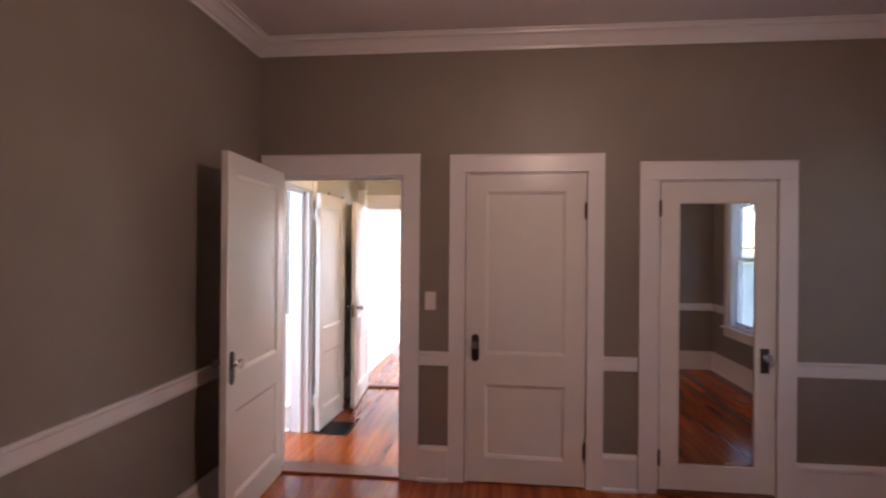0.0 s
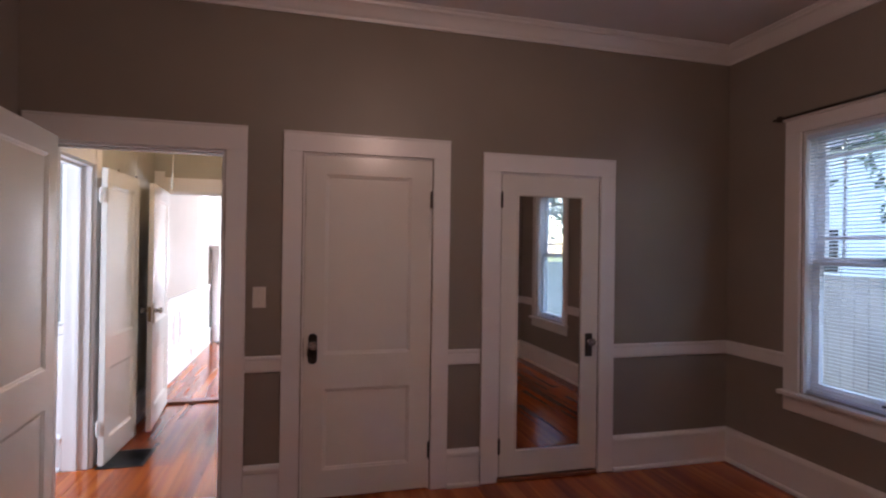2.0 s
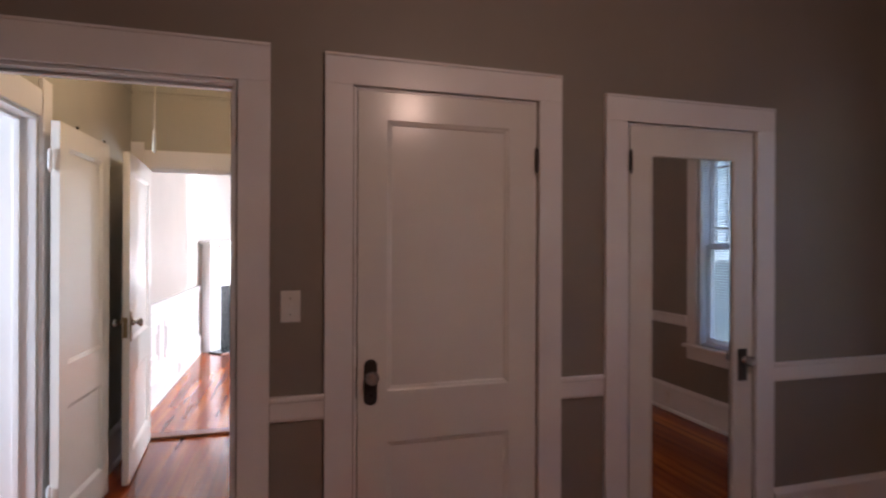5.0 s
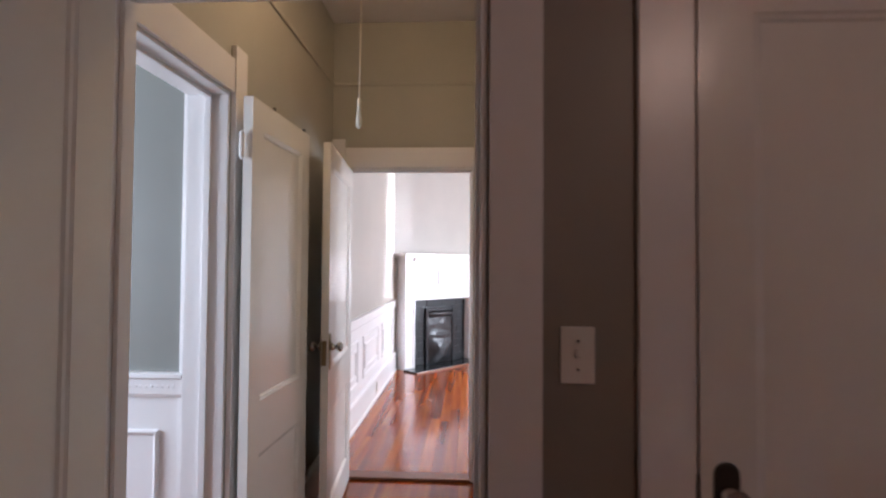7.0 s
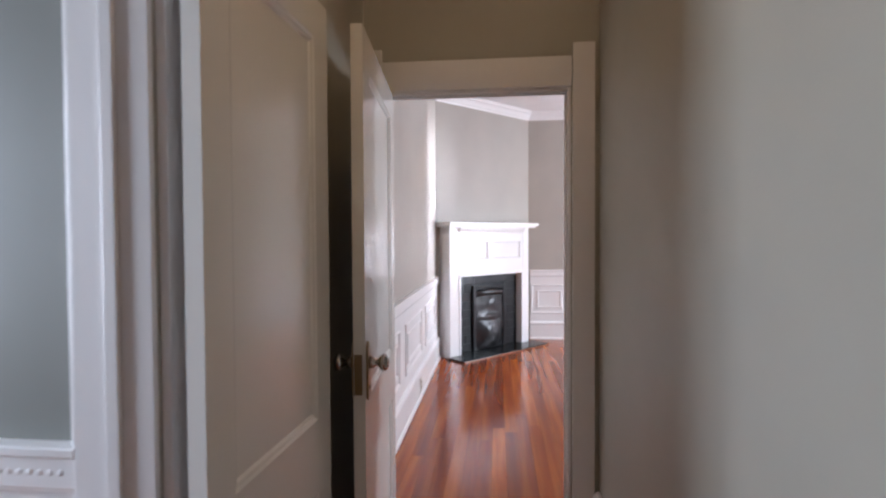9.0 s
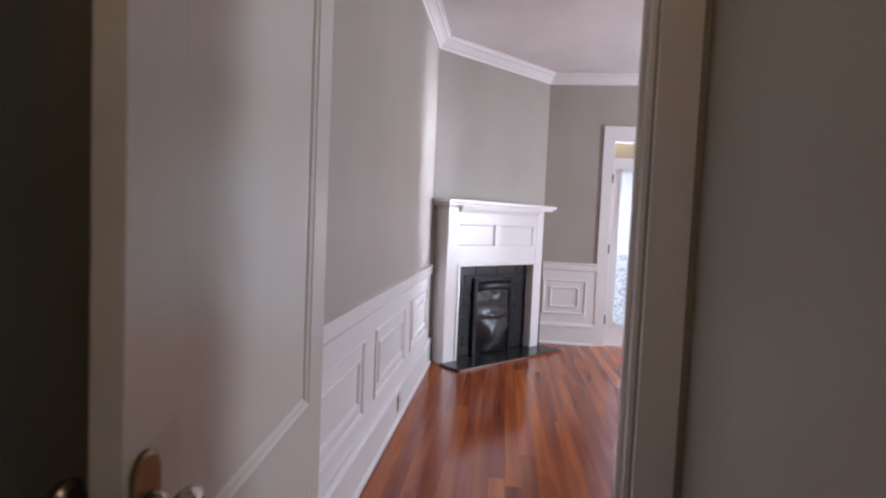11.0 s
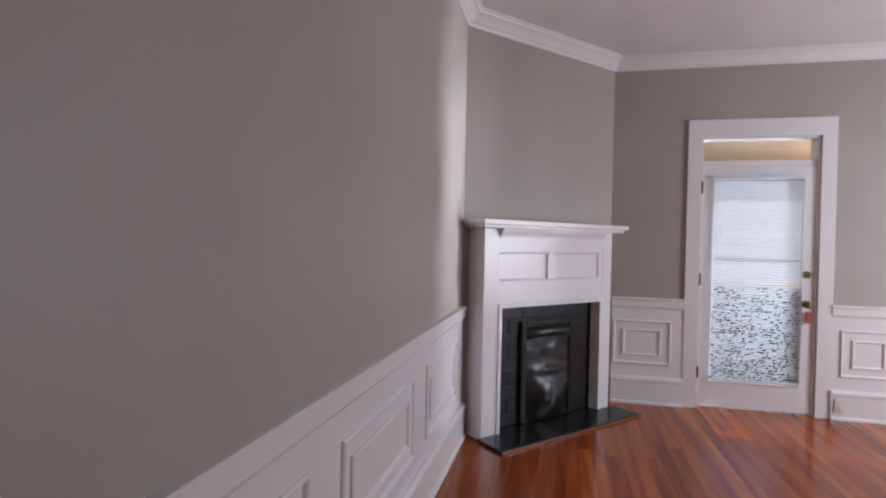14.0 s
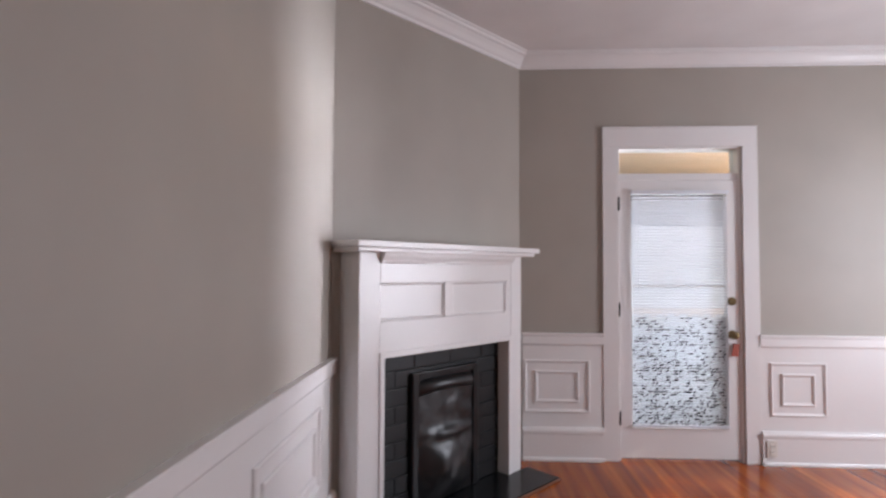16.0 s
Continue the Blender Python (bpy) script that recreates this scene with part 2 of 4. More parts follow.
def run(bm, profile, p0, p1, inward):
    """A moulding: the profile (out from the wall, height) drawn from p0 to p1."""
    inward = Vector((*inward, 0)).normalized()
    ends = [[bm.verts.new(Vector((*p, 0)) + inward * d + Vector((0, 0, z))) for d, z in profile] for p in (p0, p1)]
    n = len(profile)
    for i in range(n):
        bm.faces.new((ends[0][i], ends[0][(i + 1) % n], ends[1][(i + 1) % n], ends[1][i]))
    bm.faces.new(ends[0][::-1])
    bm.faces.new(ends[1])
    return bm


def loop(bm, profile, poly):
    """A moulding round a closed room whose corners run counter-clockwise, mitred."""
    k, n = len(poly), len(profile)
    rings = []
    for i in range(k):
        p, a, c = Vector(poly[i]), Vector(poly[i - 1]), Vector(poly[(i + 1) % k])
        d0, d1 = (p - a).normalized(), (c - p).normalized()
        n0, n1 = Vector((-d0.y, d0.x)), Vector((-d1.y, d1.x))
        m = (n0 + n1) / (1 + n0.dot(n1))
        rings.append([bm.verts.new((p.x + m.x * d, p.y + m.y * d, z)) for d, z in profile])
    for i in range(k):
        a, b = rings[i], rings[(i + 1) % k]
        for j in range(n):
            bm.faces.new((a[j], a[(j + 1) % n], b[(j + 1) % n], b[j]))
    return bm


CEIL = 2.955
CROWN = [(0, CEIL - 0.105), (0.012, CEIL - 0.105), (0.016, CEIL - 0.088), (0.030, CEIL - 0.078), (0.052, CEIL - 0.052), (0.072, CEIL - 0.034), (0.090, CEIL - 0.028), (0.094, CEIL - 0.014), (0.108, CEIL - 0.010), (0.110, CEIL - 0.002), (0, CEIL - 0.002)]


def baseboard(h):
    return [(0, 0), (0.036, 0), (0.036, 0.014), (0.030, 0.022), (0.022, 0.026), (0.022, h - 0.045), (0.030, h - 0.040), (0.030, h - 0.020), (0.020, h - 0.006), (0.010, h), (0, h)]


def rail_profile(z0, z1, d):
    return [(0, z0), (d * 0.6, z0), (d * 0.75, z0 + 0.012), (d * 0.75, z1 - 0.022), (d, z1 - 0.016), (d, z1 - 0.003), (d * 0.9, z1), (0, z1)]


# ---- large structure ----
# bedroom: x -1.545..2.88, y -0.15..3.62; hall: x -1.46..-0.42, y 3.75..5.93
# side room: x -3.6..-1.617, y 2.2..4.42; parlour: x -1.54..3.3, y 6.07..10.56
FP = pose(-1.54, 9.38, 0, 0, 0, 47.5)
D1, D2, D3 = (-1.400, -0.535, 0, 2.03), (-0.106, 0.670, 0, 2.046), (1.117, 1.830, 0, 1.990)
WIN_A, WIN_B = (2.08, 3.02, 0.63, 2.24), (0.35, 1.10, 0.63, 2.24)
wall("wall_bedroom_north", "x", 3.62, 3.73, -1.70, 3.03, CEIL, [D1, D2, D3], M_WALL_DIM, "taupe painted bedroom wall with three doorways")
wall("wall_bedroom_west", "y", -1.60, -1.545, -0.29, 3.62, CEIL, [], M_WALL_DIM, "plain taupe painted bedroom wall with chair rail")
wall("wall_bedroom_east", "y", 2.88, 3.03, -0.29, 3.62, CEIL, [WIN_B, WIN_A], M_WALL_DIM, "taupe painted wall with two sash windows")
wall("wall_bedroom_south", "x", -0.29, -0.15, -1.60, 2.88, CEIL, [], M_WALL_DIM, "plain taupe painted bedroom wall")
wall("wall_closet_back", "x", 3.80, 3.84, -0.40, 3.03, CEIL, [], M_WALL, "plain wall closing the closets")
wall("wall_hall_east", "y", -0.42, -0.34, 3.73, 5.885, CEIL, [], M_WALL_HALL, "beige painted hall wall")
LD = (3.80, 4.395, 0, 2.015)
wall("wall_hall_west", "y", -1.617, -1.46, 3.73, 5.885, CEIL, [LD], M_WALL_HALL, "beige painted hall wall with an open doorway")
HD = (-1.368, -0.542, 0, 2.00)
wall("wall_hall_north", "x", 5.885, 5.945, -1.70, 3.44, CEIL, [HD], M_WALL_HALL, "painted wall between hall and parlour with doorway")
wall("wall_parlour_west", "y", -1.70, -1.54, 5.945, 10.56, CEIL, [], M_WALL, "taupe painted wall above white wainscot")
ED = (0.256, 1.132, 0, 2.265)
wall("wall_parlour_north", "x", 10.56, 10.70, -1.70, 3.44, CEIL, [ED], M_WALL, "taupe painted wall with a glazed exterior door")
PW_A, PW_B = (6.89, 7.66, 0.63, 2.27), (8.60, 9.51, 0.63, 2.27)
wall("wall_parlour_east", "y", 3.30, 3.44, 5.945, 10.56, CEIL, [PW_A, PW_B], M_WALL, "taupe painted wall with two tall windows")
wall("wall_side_north", "x", 4.42, 4.50, -3.60, -1.617, CEIL, [], M_WALL_BATH, "grey painted wall above white panelling")
BW = (3.25, 4.15, 0.80, 2.15)
wall("wall_side_west", "y", -3.74, -3.60, 2.06, 4.50, CEIL, [BW], M_WALL_BATH, "grey painted wall with a window")
wall("wall_side_south", "x", 2.06, 2.20, -3.60, -1.60, CEIL, [], M_WALL_BATH, "plain grey painted wall")
bm = box(bmesh.new(), -1.617, -1.604, 2.20, 3.73, 0, CEIL)
solid("wall_side_east", bm, M_WALL_BATH, "plain grey painted wall")
dw = solid("wall_chimney_breast", boxm(-0.12, 1.70, 0.0, 0.12, 0, CEIL), M_WALL, "taupe painted diagonal chimney breast")
dw.matrix_world = FP
for nm, a in (("ceiling_bedroom", (-1.60, 3.03, -0.29, 3.66)), ("ceiling_hall", (-1.50, -0.38, 3.70, 5.93)), ("ceiling_side", (-3.74, -1.55, 2.06, 4.50)), ("ceiling_parlour", (-1.70, 3.44, 5.931, 10.70))):
    solid(nm, boxm(*a, CEIL + (0.002 if nm in ("ceiling_hall", "ceiling_side") else 0), CEIL + 0.08), M_CEIL, "flat white painted plaster ceiling", "ceiling")

bed = [(-1.545, -0.15), (2.88, -0.15), (2.88, 3.62), (-1.545, 3.62)]
u47, v47 = math.cos(radians(47.5)), math.sin(radians(47.5))
px = -1.54 + (10.56 - 9.38) * u47 / v47
par = [(-1.54, 5.945), (3.30, 5.945), (3.30, 10.56), (px, 10.56), (-1.54, 9.38)]
solid("trim_crown_bedroom", loop(bmesh.new(), CROWN, bed), M_TRIM, "white painted crown moulding", "crown moulding")
solid("trim_crown_parlour", loop(bmesh.new(), CROWN, par), M_TRIM, "white painted crown moulding", "crown moulding")

# bedroom chair rail and baseboard, broken by the doors
bm, bb = bmesh.new(), bmesh.new()
RAIL1, BASE1 = rail_profile(0.765, 0.858, 0.022), baseboard(0.235)
for p0, p1, inn in [((-1.545, -0.15), (-1.545, 3.62), (1, 0)), ((-1.545, -0.15), (2.88, -0.15), (0, 1)),
                    ((-0.415, 3.62), (-0.219, 3.62), (0, -1)), ((0.781, 3.62), (0.993, 3.62), (0, -1)), ((1.946, 3.62), (2.88, 3.62), (0, -1))]:
    run(bm, RAIL1, p0, p1, inn)
    run(bb, BASE1, p0, p1, inn)
for a, b in ((-0.15, 0.24), (1.21, 1.95), (3.11, 3.62)):
    run(bm, RAIL1, (2.88, a), (2.88, b), (-1, 0))
run(bb, BASE1, (2.88, -0.15), (2.88, 3.62), (-1, 0))
solid("trim_chair_rail_bedroom", bm, M_TRIM, "white painted chair rail", "chair rail")
solid("baseboard_bedroom", bb, M_TRIM, "tall white painted baseboard", "baseboard")
bb = bmesh.new()
run(bb, BASE1, (-0.42, 3.73), (-0.42, 5.864), (-1, 0))
run(bb, BASE1, (-1.46, 4.50), (-1.46, 5.864), (1, 0))
solid("baseboard_hall", bb, M_TRIM, "white painted hall baseboard", "baseboard")
bm = bmesh.new()
LEDGE = [(0, 2.535), (0.008, 2.535), (0.010, 2.548), (0.004, 2.560), (0, 2.560)]
run(bm, LEDGE, (-1.46, 3.73), (-1.46, 5.885), (1, 0))
run(bm, LEDGE, (-0.42, 3.73), (-0.42, 5.885), (-1, 0))
run(bm, LEDGE, (-1.46, 5.885), (-0.42, 5.885), (0, -1))
solid("trim_hall_picture_rail", bm, M_WALL_HALL, "thin painted picture rail on the hall walls", "picture rail")


# ---- wainscot ----
def frame_mould(bm, a0, a1, z0, z1, w=0.022, d=0.014):
    """A mitred rectangular panel mould in the plane y = 0, standing out to -y."""
    prof = [(0, 0), (0, d * 0.6), (w * 0.35, d), (w * 0.7, d * 0.7), (w, 0)]
    rings = []
    for sx, sz, x, z in ((1, 1, a0, z0), (-1, 1, a1, z0), (-1, -1, a1, z1), (1, -1, a0, z1)):
        rings.append([bm.verts.new((x + sx * o, -h, z + sz * o)) for o, h in prof])
    for i in range(4):
        a, b = rings[i], rings[(i + 1) % 4]
        for j in range(len(prof) - 1):
            bm.faces.new((a[j], b[j], b[j + 1], a[j + 1]))


def wainscot(name, m, length, panels, top=0.908, label="white painted panelled wainscot", z0=0.338, z1=0.715, nested=True):
    """Runs along local x from the pose m, facing local -y."""
    t = thing(name, m, label, "wainscot", kind="structure")
    part("backing", boxm(0, length, -0.012, -0.001, 0.0, top - 0.07), M_TRIM, t)
    bm = bmesh.new()
    run(bm, rail_profile(top - 0.088, top, 0.036), (0, 0), (length, 0), (0, -1))
    part("cap_rail", bm, M_TRIM, t)
    bm = bmesh.new()
    run(bm, [(d + 0.012, z) for d, z in baseboard(0.235)], (0, 0), (length, 0), (0, -1))
    part("base_rail", bm, M_TRIM, t)
    for a0, a1 in panels:
        bm = bmesh.new()
        frame_mould(bm, a0, a1, z0, z1)
        if nested:
            frame_mould(bm, a0 + 0.078, a1 - 0.078, z0 + 0.073, z1 - 0.078)
        for v in bm.verts:
            v.co.y -= 0.0118
        part("panel_moulding", bm, M_TRIM, t)
    return t


wainscot("wainscot_west", pose(-1.54, 5.99, 0, 0, 0, 90), 3.38, [(0.14, 1.065), (1.30, 2.125), (2.36, 3.14)])
wainscot("wainscot_north_a", pose(px + 0.02, 10.56, 0), 0.144 - px - 0.02, [(-0.425 - px - 0.02, 0.045 - px - 0.02)])
wainscot("wainscot_north_b", pose(1.241, 10.56, 0), 2.06, [(0.064, 0.452), (1.02, 1.94)])
wainscot("wainscot_south", pose(3.30, 5.945, 0, 0, 0, 180), 3.74, [(0.1, 1.2), (1.35, 2.45), (2.6, 3.6)])
wainscot("wainscot_east", pose(3.30, 10.56, 0, 0, 0, -90), 0.92, [(0.1, 0.8)])
t = wainscot("wainscot_side", pose(-3.6, 4.42, 0), 1.98, [(0.10, 0.9), (1.05, 1.89)], 0.975, "white panelled wainscot with a beaded cap rail", 0.30, 0.765, False)
bead = bmesh.new()
for i in range(95):
    lathe(bead, (0.02 + i * 0.0205, -0.026, 0.926), (0, -1, 0), [(0, 0.007), (0.0015, 0.006), (0.0025, 0.003)], 8)
part("bead_row", bead, M_TRIM, t)


# ---- door frames and doors ----
def door_frame(name, m, w, h, casing, depth, label, head=0.13, block=False, both=True, left_casing=None):
    """Opening from local x 0..w; the face of the wall is y = 0, the wall goes back to y = depth."""
    t = thing(name, m, label, "door frame", kind="structure")
    lc = casing if left_casing is None else left_casing
    for side in ((-1, 1) if both else (-1,)):
        y0, y1 = (-0.020, -0.001) if side < 0 else (depth + 0.001, depth + 0.020)
        top = h + head + (0.055 if block else 0)
        hx0, hx1 = (-0.002, w + 0.002) if block else (-lc, w + casing)
        vt = top if block else h
        part("casing", boxm(-lc, -0.006, y0, y1, 0, vt, bevel=0.0015), M_TRIM, t)
        part("casing", boxm(w + 0.006, w + casing, y0, y1, 0, vt, bevel=0.0015), M_TRIM, t)
        yb = y0 + 0.003 * (1 if block else 0)
        part("header", boxm(hx0, hx1, yb, y1, h + 0.0003, h + head, bevel=0.0015), M_TRIM, t)
        if not block:
            part("header_cap", boxm(hx0 - 0.001, hx1 + 0.001, y0 - 0.004, y1, h + head + 0.0005, h + head + 0.012, bevel=0.003), M_TRIM, t)
    part("jamb", boxm(-0.004, 0.012, 0.001, depth - 0.001, 0, h, bevel=0.002), M_TRIM, t)
    part("jamb", boxm(w - 0.012, w + 0.004, 0.001, depth - 0.001, 0, h, bevel=0.002), M_TRIM, t)
    part("head_jamb", boxm(0.012, w - 0.012, 0.001, depth - 0.001, h - 0.012, h + 0.004, bevel=0.002), M_TRIM, t)
    return t


def stops(t, w, h, y0, y1):
    part("stop", boxm(0.013, 0.024, y0, y1, 0, h - 0.026, bevel=0.002), M_TRIM, t)
    part("stop", boxm(w - 0.024, w - 0.013, y0, y1, 0, h - 0.026, bevel=0.002), M_TRIM, t)
    part("stop", boxm(0.013, w - 0.013, y0, y1, h - 0.025, h - 0.013, bevel=0.002), M_TRIM, t)


def leaf_body(bm, w, h, panels, stile, t=0.036):
    """Stiles and rails round recessed panels (z0, z1), local x 0..w, y 0..t."""
    box(bm, 0, stile, 0, t, 0, h)
    box(bm, w - stile, w, 0, t, 0, h)
    z = 0
    for z0, z1 in sorted(panels):
        box(bm, stile, w - stile, 0, t, z, z0)
        z = z1
    box(bm, stile, w - stile, 0, t, z, h)
    bmesh.ops.remove_doubles(bm, verts=bm.verts, dist=1e-5)


def sunk_panel(w0, w1, z0, z1, t=0.036):
    bm = bmesh.new()
    for y, s in ((0.0, 1), (t, -1)):
        prof = [(0.0, 0.0005), (0.006, 0.004), (0.014, 0.006), (0.020, 0.011)]
        rings = []
        for o, d in prof:
            rings.append([bm.verts.new((x, y + s * d, z)) for x, z in ((w0 + o, z0 + o), (w1 - o, z0 + o), (w1 - o, z1 - o), (w0 + o, z1 - o))])
        for a, b in zip(rings, rings[1:]):
            for i in range(4):
                bm.faces.new((a[i], a[(i + 1) % 4], b[(i + 1) % 4], b[i]))
        bm.faces.new(rings[-1])
    return bm


def backplate(x, y0, y1, z, h, w=0.026, rounded=True):
    if not rounded:
        return boxm(x - w, x + w, y0, y1, z - h / 2, z + h / 2, bevel=0.0025)
    bm = bmesh.new()
    rim = [(x + w * math.cos(a), z + h / 2 - w + w * math.sin(a)) for a in [math.pi * i / 10 for i in range(11)]]
    rim += [(x - w * math.cos(a), z - h / 2 + w - w * math.sin(a)) for a in [math.pi * i / 10 for i in range(11)]]
    front, back = (y0, y1) if abs(y0) > abs(y1) or y0 < 0 else (y1, y0)
    rings = [[bm.verts.new((x + (p - x) * f, y, z + (q - z) * f)) for p, q in rim] for f, y in ((1.0, back), (1.0, front + (back - front) * 0.35), (0.93, front))]
    for a, b in zip(rings, rings[1:]):
        for i in range(len(rim)):
            bm.faces.new((a[i], a[(i + 1) % len(rim)], b[(i + 1) % len(rim)], b[i]))
    bm.faces.new(rings[-1])
    bm.faces.new(rings[0][::-1])
    return bm


def door_handle(t, x, z, sides, ty=0.036, metal=None, plate_h=0.18, rounded=True):
    metal = metal or M_IRON
    for s in sides:
        y = -0.001 if s < 0 else ty + 0.001
        y2 = y + s * 0.006
        pl = part("handle_plate", backplate(x, min(y, y2), max(y, y2), z, plate_h, rounded=rounded), metal, t, "dark metal backplate")
        part("keyhole", tube(bmesh.new(), (x, y2, z - 0.05), (x, y2 + s * 0.002, z - 0.05), 0.006), M_BLACK, pl)
        kn = part("knob", lathe(bmesh.new(), (x, y2, z + 0.025), (0, s, 0), [(0.0, 0.017), (0.006, 0.017), (0.010, 0.009), (0.026, 0.009), (0.032, 0.020), (0.042, 0.027), (0.052, 0.025), (0.058, 0.014)], 12), M_KNOB if metal is M_IRON else M_CHROME, t, "faceted glass knob")
        part("knob_collar", lathe(bmesh.new(), (x, y2, z + 0.025), (0, s, 0), [(0.0, 0.019), (0.014, 0.018), (0.018, 0.011), (0.030, 0.011)], 16), M_CHROME, kn)
    part("latch_plate", boxm(x + (0.0545 if x > 0.3 else -0.0565), x + (0.0565 if x > 0.3 else -0.0545), 0.006, 0.030, z - 0.06, z + 0.06), metal, t)


def hinge(t, x, y, z, r=0.008, mat=None):
    h = part("hinge", tube(bmesh.new(), (x, y, z - 0.045), (x, y, z + 0.045), r), mat or M_IRON, t, "painted-over hinge" if mat is M_TRIM else "dark metal hinge")
    bm = bmesh.new()
    tube(bm, (x, y, z + 0.046), (x, y, z + 0.056), r * 0.7, r * 0.35, 10)
    tube(bm, (x, y, z - 0.046), (x, y, z - 0.056), r * 0.7, r * 0.35, 10)
    part("hinge_pin", bm, mat or M_IRON, h)


def panel_door(name, m, w, h, label, handle_x, sides=(-1, 1), panels=((0.16, 0.64), (0.84, None)), metal=None, stile=0.115, hz=0.88):
    t = thing(name, m, label, "door", "interior doors", "structure")
    ps = [(a, b if b else h - 0.11) for a, b in panels]
    bm = bmesh.new()
    leaf_body(bm, w, h, ps, stile)
    part("leaf", bm, M_DOOR, t)
    for a, b in ps:
        part("panel", sunk_panel(stile, w - stile, a, b), M_DOOR, t)
    door_handle(t, handle_x, hz, sides, metal=metal)
    return t


# doorway from the bedroom to the hall, with its door swung into the bedroom
t = door_frame("door_frame_1", pose(D1[0], 3.62, 0), D1[1] - D1[0], D1[3], 0.118, 0.11, "white painted door casing round the hall doorway", both=False)
stops(t, D1[1] - D1[0], D1[3], 0.045, 0.075)
free, hin = Vector((-1.338, 2.752)), Vector((-1.384, 3.590))
ang = math.degrees(math.atan2(free.y - hin.y, free.x - hin.x))
panel_door("door_1", pose(hin.x, hin.y, 0.012, 0, 0, ang), (free - hin).length, 2.035, "open cream two-panel wooden door with glass knob", 0.782)
# closed closet door
w2 = D2[1] - D2[0]
t = door_frame("door_frame_2", pose(D2[0], 3.62, 0), w2, D2[3], 0.112, 0.11, "white painted casing round the closet door", head=0.105, both=False)
t = panel_door("door_2", pose(D2[0] + 0.014, 3.612, 0.012, 0, 0, 0), w2 - 0.028, 2.018, "closed cream two-panel wooden closet door", 0.052, (-1,))
for z in (1.78, 0.235):
    hinge(t, w2 - 0.020, -0.010, z)
# closet door with a long mirror
w3 = D3[1] - D3[0]
t = door_frame("door_frame_3", pose(D3[0], 3.62, 0), w3, D3[3], 0.116, 0.11, "white painted casing round the mirrored door", head=0.105, both=False)
t = thing("door_3", pose(D3[0] + 0.014, 3.612, 0.03), "closed white closet door with a long mirror", "door", "interior doors", "structure")
bm = bmesh.new()
leaf_body(bm, w3 - 0.028, 1.945, [(0.155, 1.82)], 0.108)
part("leaf", bm, M_DOOR, t)
part("mirror", boxm(0.108, w3 - 0.136, 0.008, 0.014, 0.155, 1.82), M_MIRROR, t, "tall silvered mirror")
bm = bmesh.new()
frame_mould(bm, 0.104, w3 - 0.132, 0.151, 1.824, 0.014, 0.006)
part("mirror_bead", bm, M_DOOR, t)
door_handle(t, w3 - 0.085, 0.83, (-1,), plate_h=0.155, rounded=False)
for z in (1.78, 0.20):
    hinge(t, -0.004, -0.010, z)
part("threshold", boxm(-0.01, w3 - 0.02, -0.02, 0.06, -0.029, -0.008, bevel=0.003), M_SADDLE, t, "worn wooden threshold")

# hall side doorway with its door folded back along the hall wall
t = door_frame("door_frame_4", pose(-1.46, LD[0], 0, 0, 0, 90), LD[1] - LD[0], LD[3], 0.105, 0.157, "cream door casing with raised corner posts", head=0.125, block=True)
stops(t, LD[1] - LD[0], LD[3], 0.060, 0.085)
free, hin = Vector((-1.345, 5.005)), Vector((-1.370, 4.390))
ang = math.degrees(math.atan2(free.y - hin.y, free.x - hin.x))
t = panel_door("door_4", pose(hin.x, hin.y, 0.015, 0, 0, ang), (free - hin).length, 1.985, "open cream two-panel door folded against the hall wall", 0.56, (1,), stile=0.095)
for z in (1.80, 0.25):
    hinge(t, -0.014, 0.034, z, 0.009, M_TRIM)
for x in (0.235, 0.585):
    part("hook", tube(bmesh.new(), (x, 0.018, 1.985), (x, 0.018, 2.008), 0.006, 0.008, 8), M_IRON, t, "small dark hook")

# doorway from the hall to the parlour with its door swung into the hall
wh = HD[1] - HD[0]
t = door_frame("door_frame_5", pose(HD[0], 5.885, 0), wh, HD[3], 0.100, 0.06, "cream door casing with raised corner posts", head=0.13, block=True, left_casing=0.090)
stops(t, wh, HD[3], 0.030, 0.046)
part("threshold", boxm(0.014, wh - 0.014, -0.01, 0.10, 0.001, 0.020, bevel=0.006), M_SADDLE, t, "worn reddish wooden threshold")
free, hin = Vector((-1.290, 5.055)), Vector((-1.360, 5.868))
ang = math.degrees(math.atan2(free.y - hin.y, free.x - hin.x))
panel_door("door_5", pose(hin.x, hin.y, 0.015, 0, 0, ang), (free - hin).length, 1.965, "open cream two-panel door with brass lock", 0.78, metal=M_BRASS, hz=0.93)
bm = boxm(D1[0] + 0.014, D1[1] - 0.014, 3.60, 3.76, 0.001, 0.016, bevel=0.005)
solid("trim_threshold_hall", bm, M_SADDLE, "worn wooden threshold under the doorway", "threshold")

# ---- exterior door ----
we = ED[1] - ED[0]
t = door_frame("door_frame_6", pose(ED[0], 10.56, 0), we, ED[3], 0.112, 0.14, "white painted casing of the exterior door", head=0.135)
part("transom_bar", boxm(0.013, we - 0.013, 0.02, 0.12, 2.025, 2.075, bevel=0.004), M_TRIM, t)
tp = part("transom_pane", boxm(0.013, we - 0.013, 0.075, 0.080, 2.075, 2.252), M_GLASS, t, "clear transom glass")
tp.visible_shadow = False
t = thing("door_6", pose(ED[0] + 0.014, 10.572, 0.02), "white exterior door with full-length glass and mini blind", "door", "", "structure")
lw = we - 0.028
bm = bmesh.new()
leaf_body(bm, lw, 2.0, [(0.21, 1.90)], 0.085, 0.044)
part("leaf", bm, M_TRIM, t)
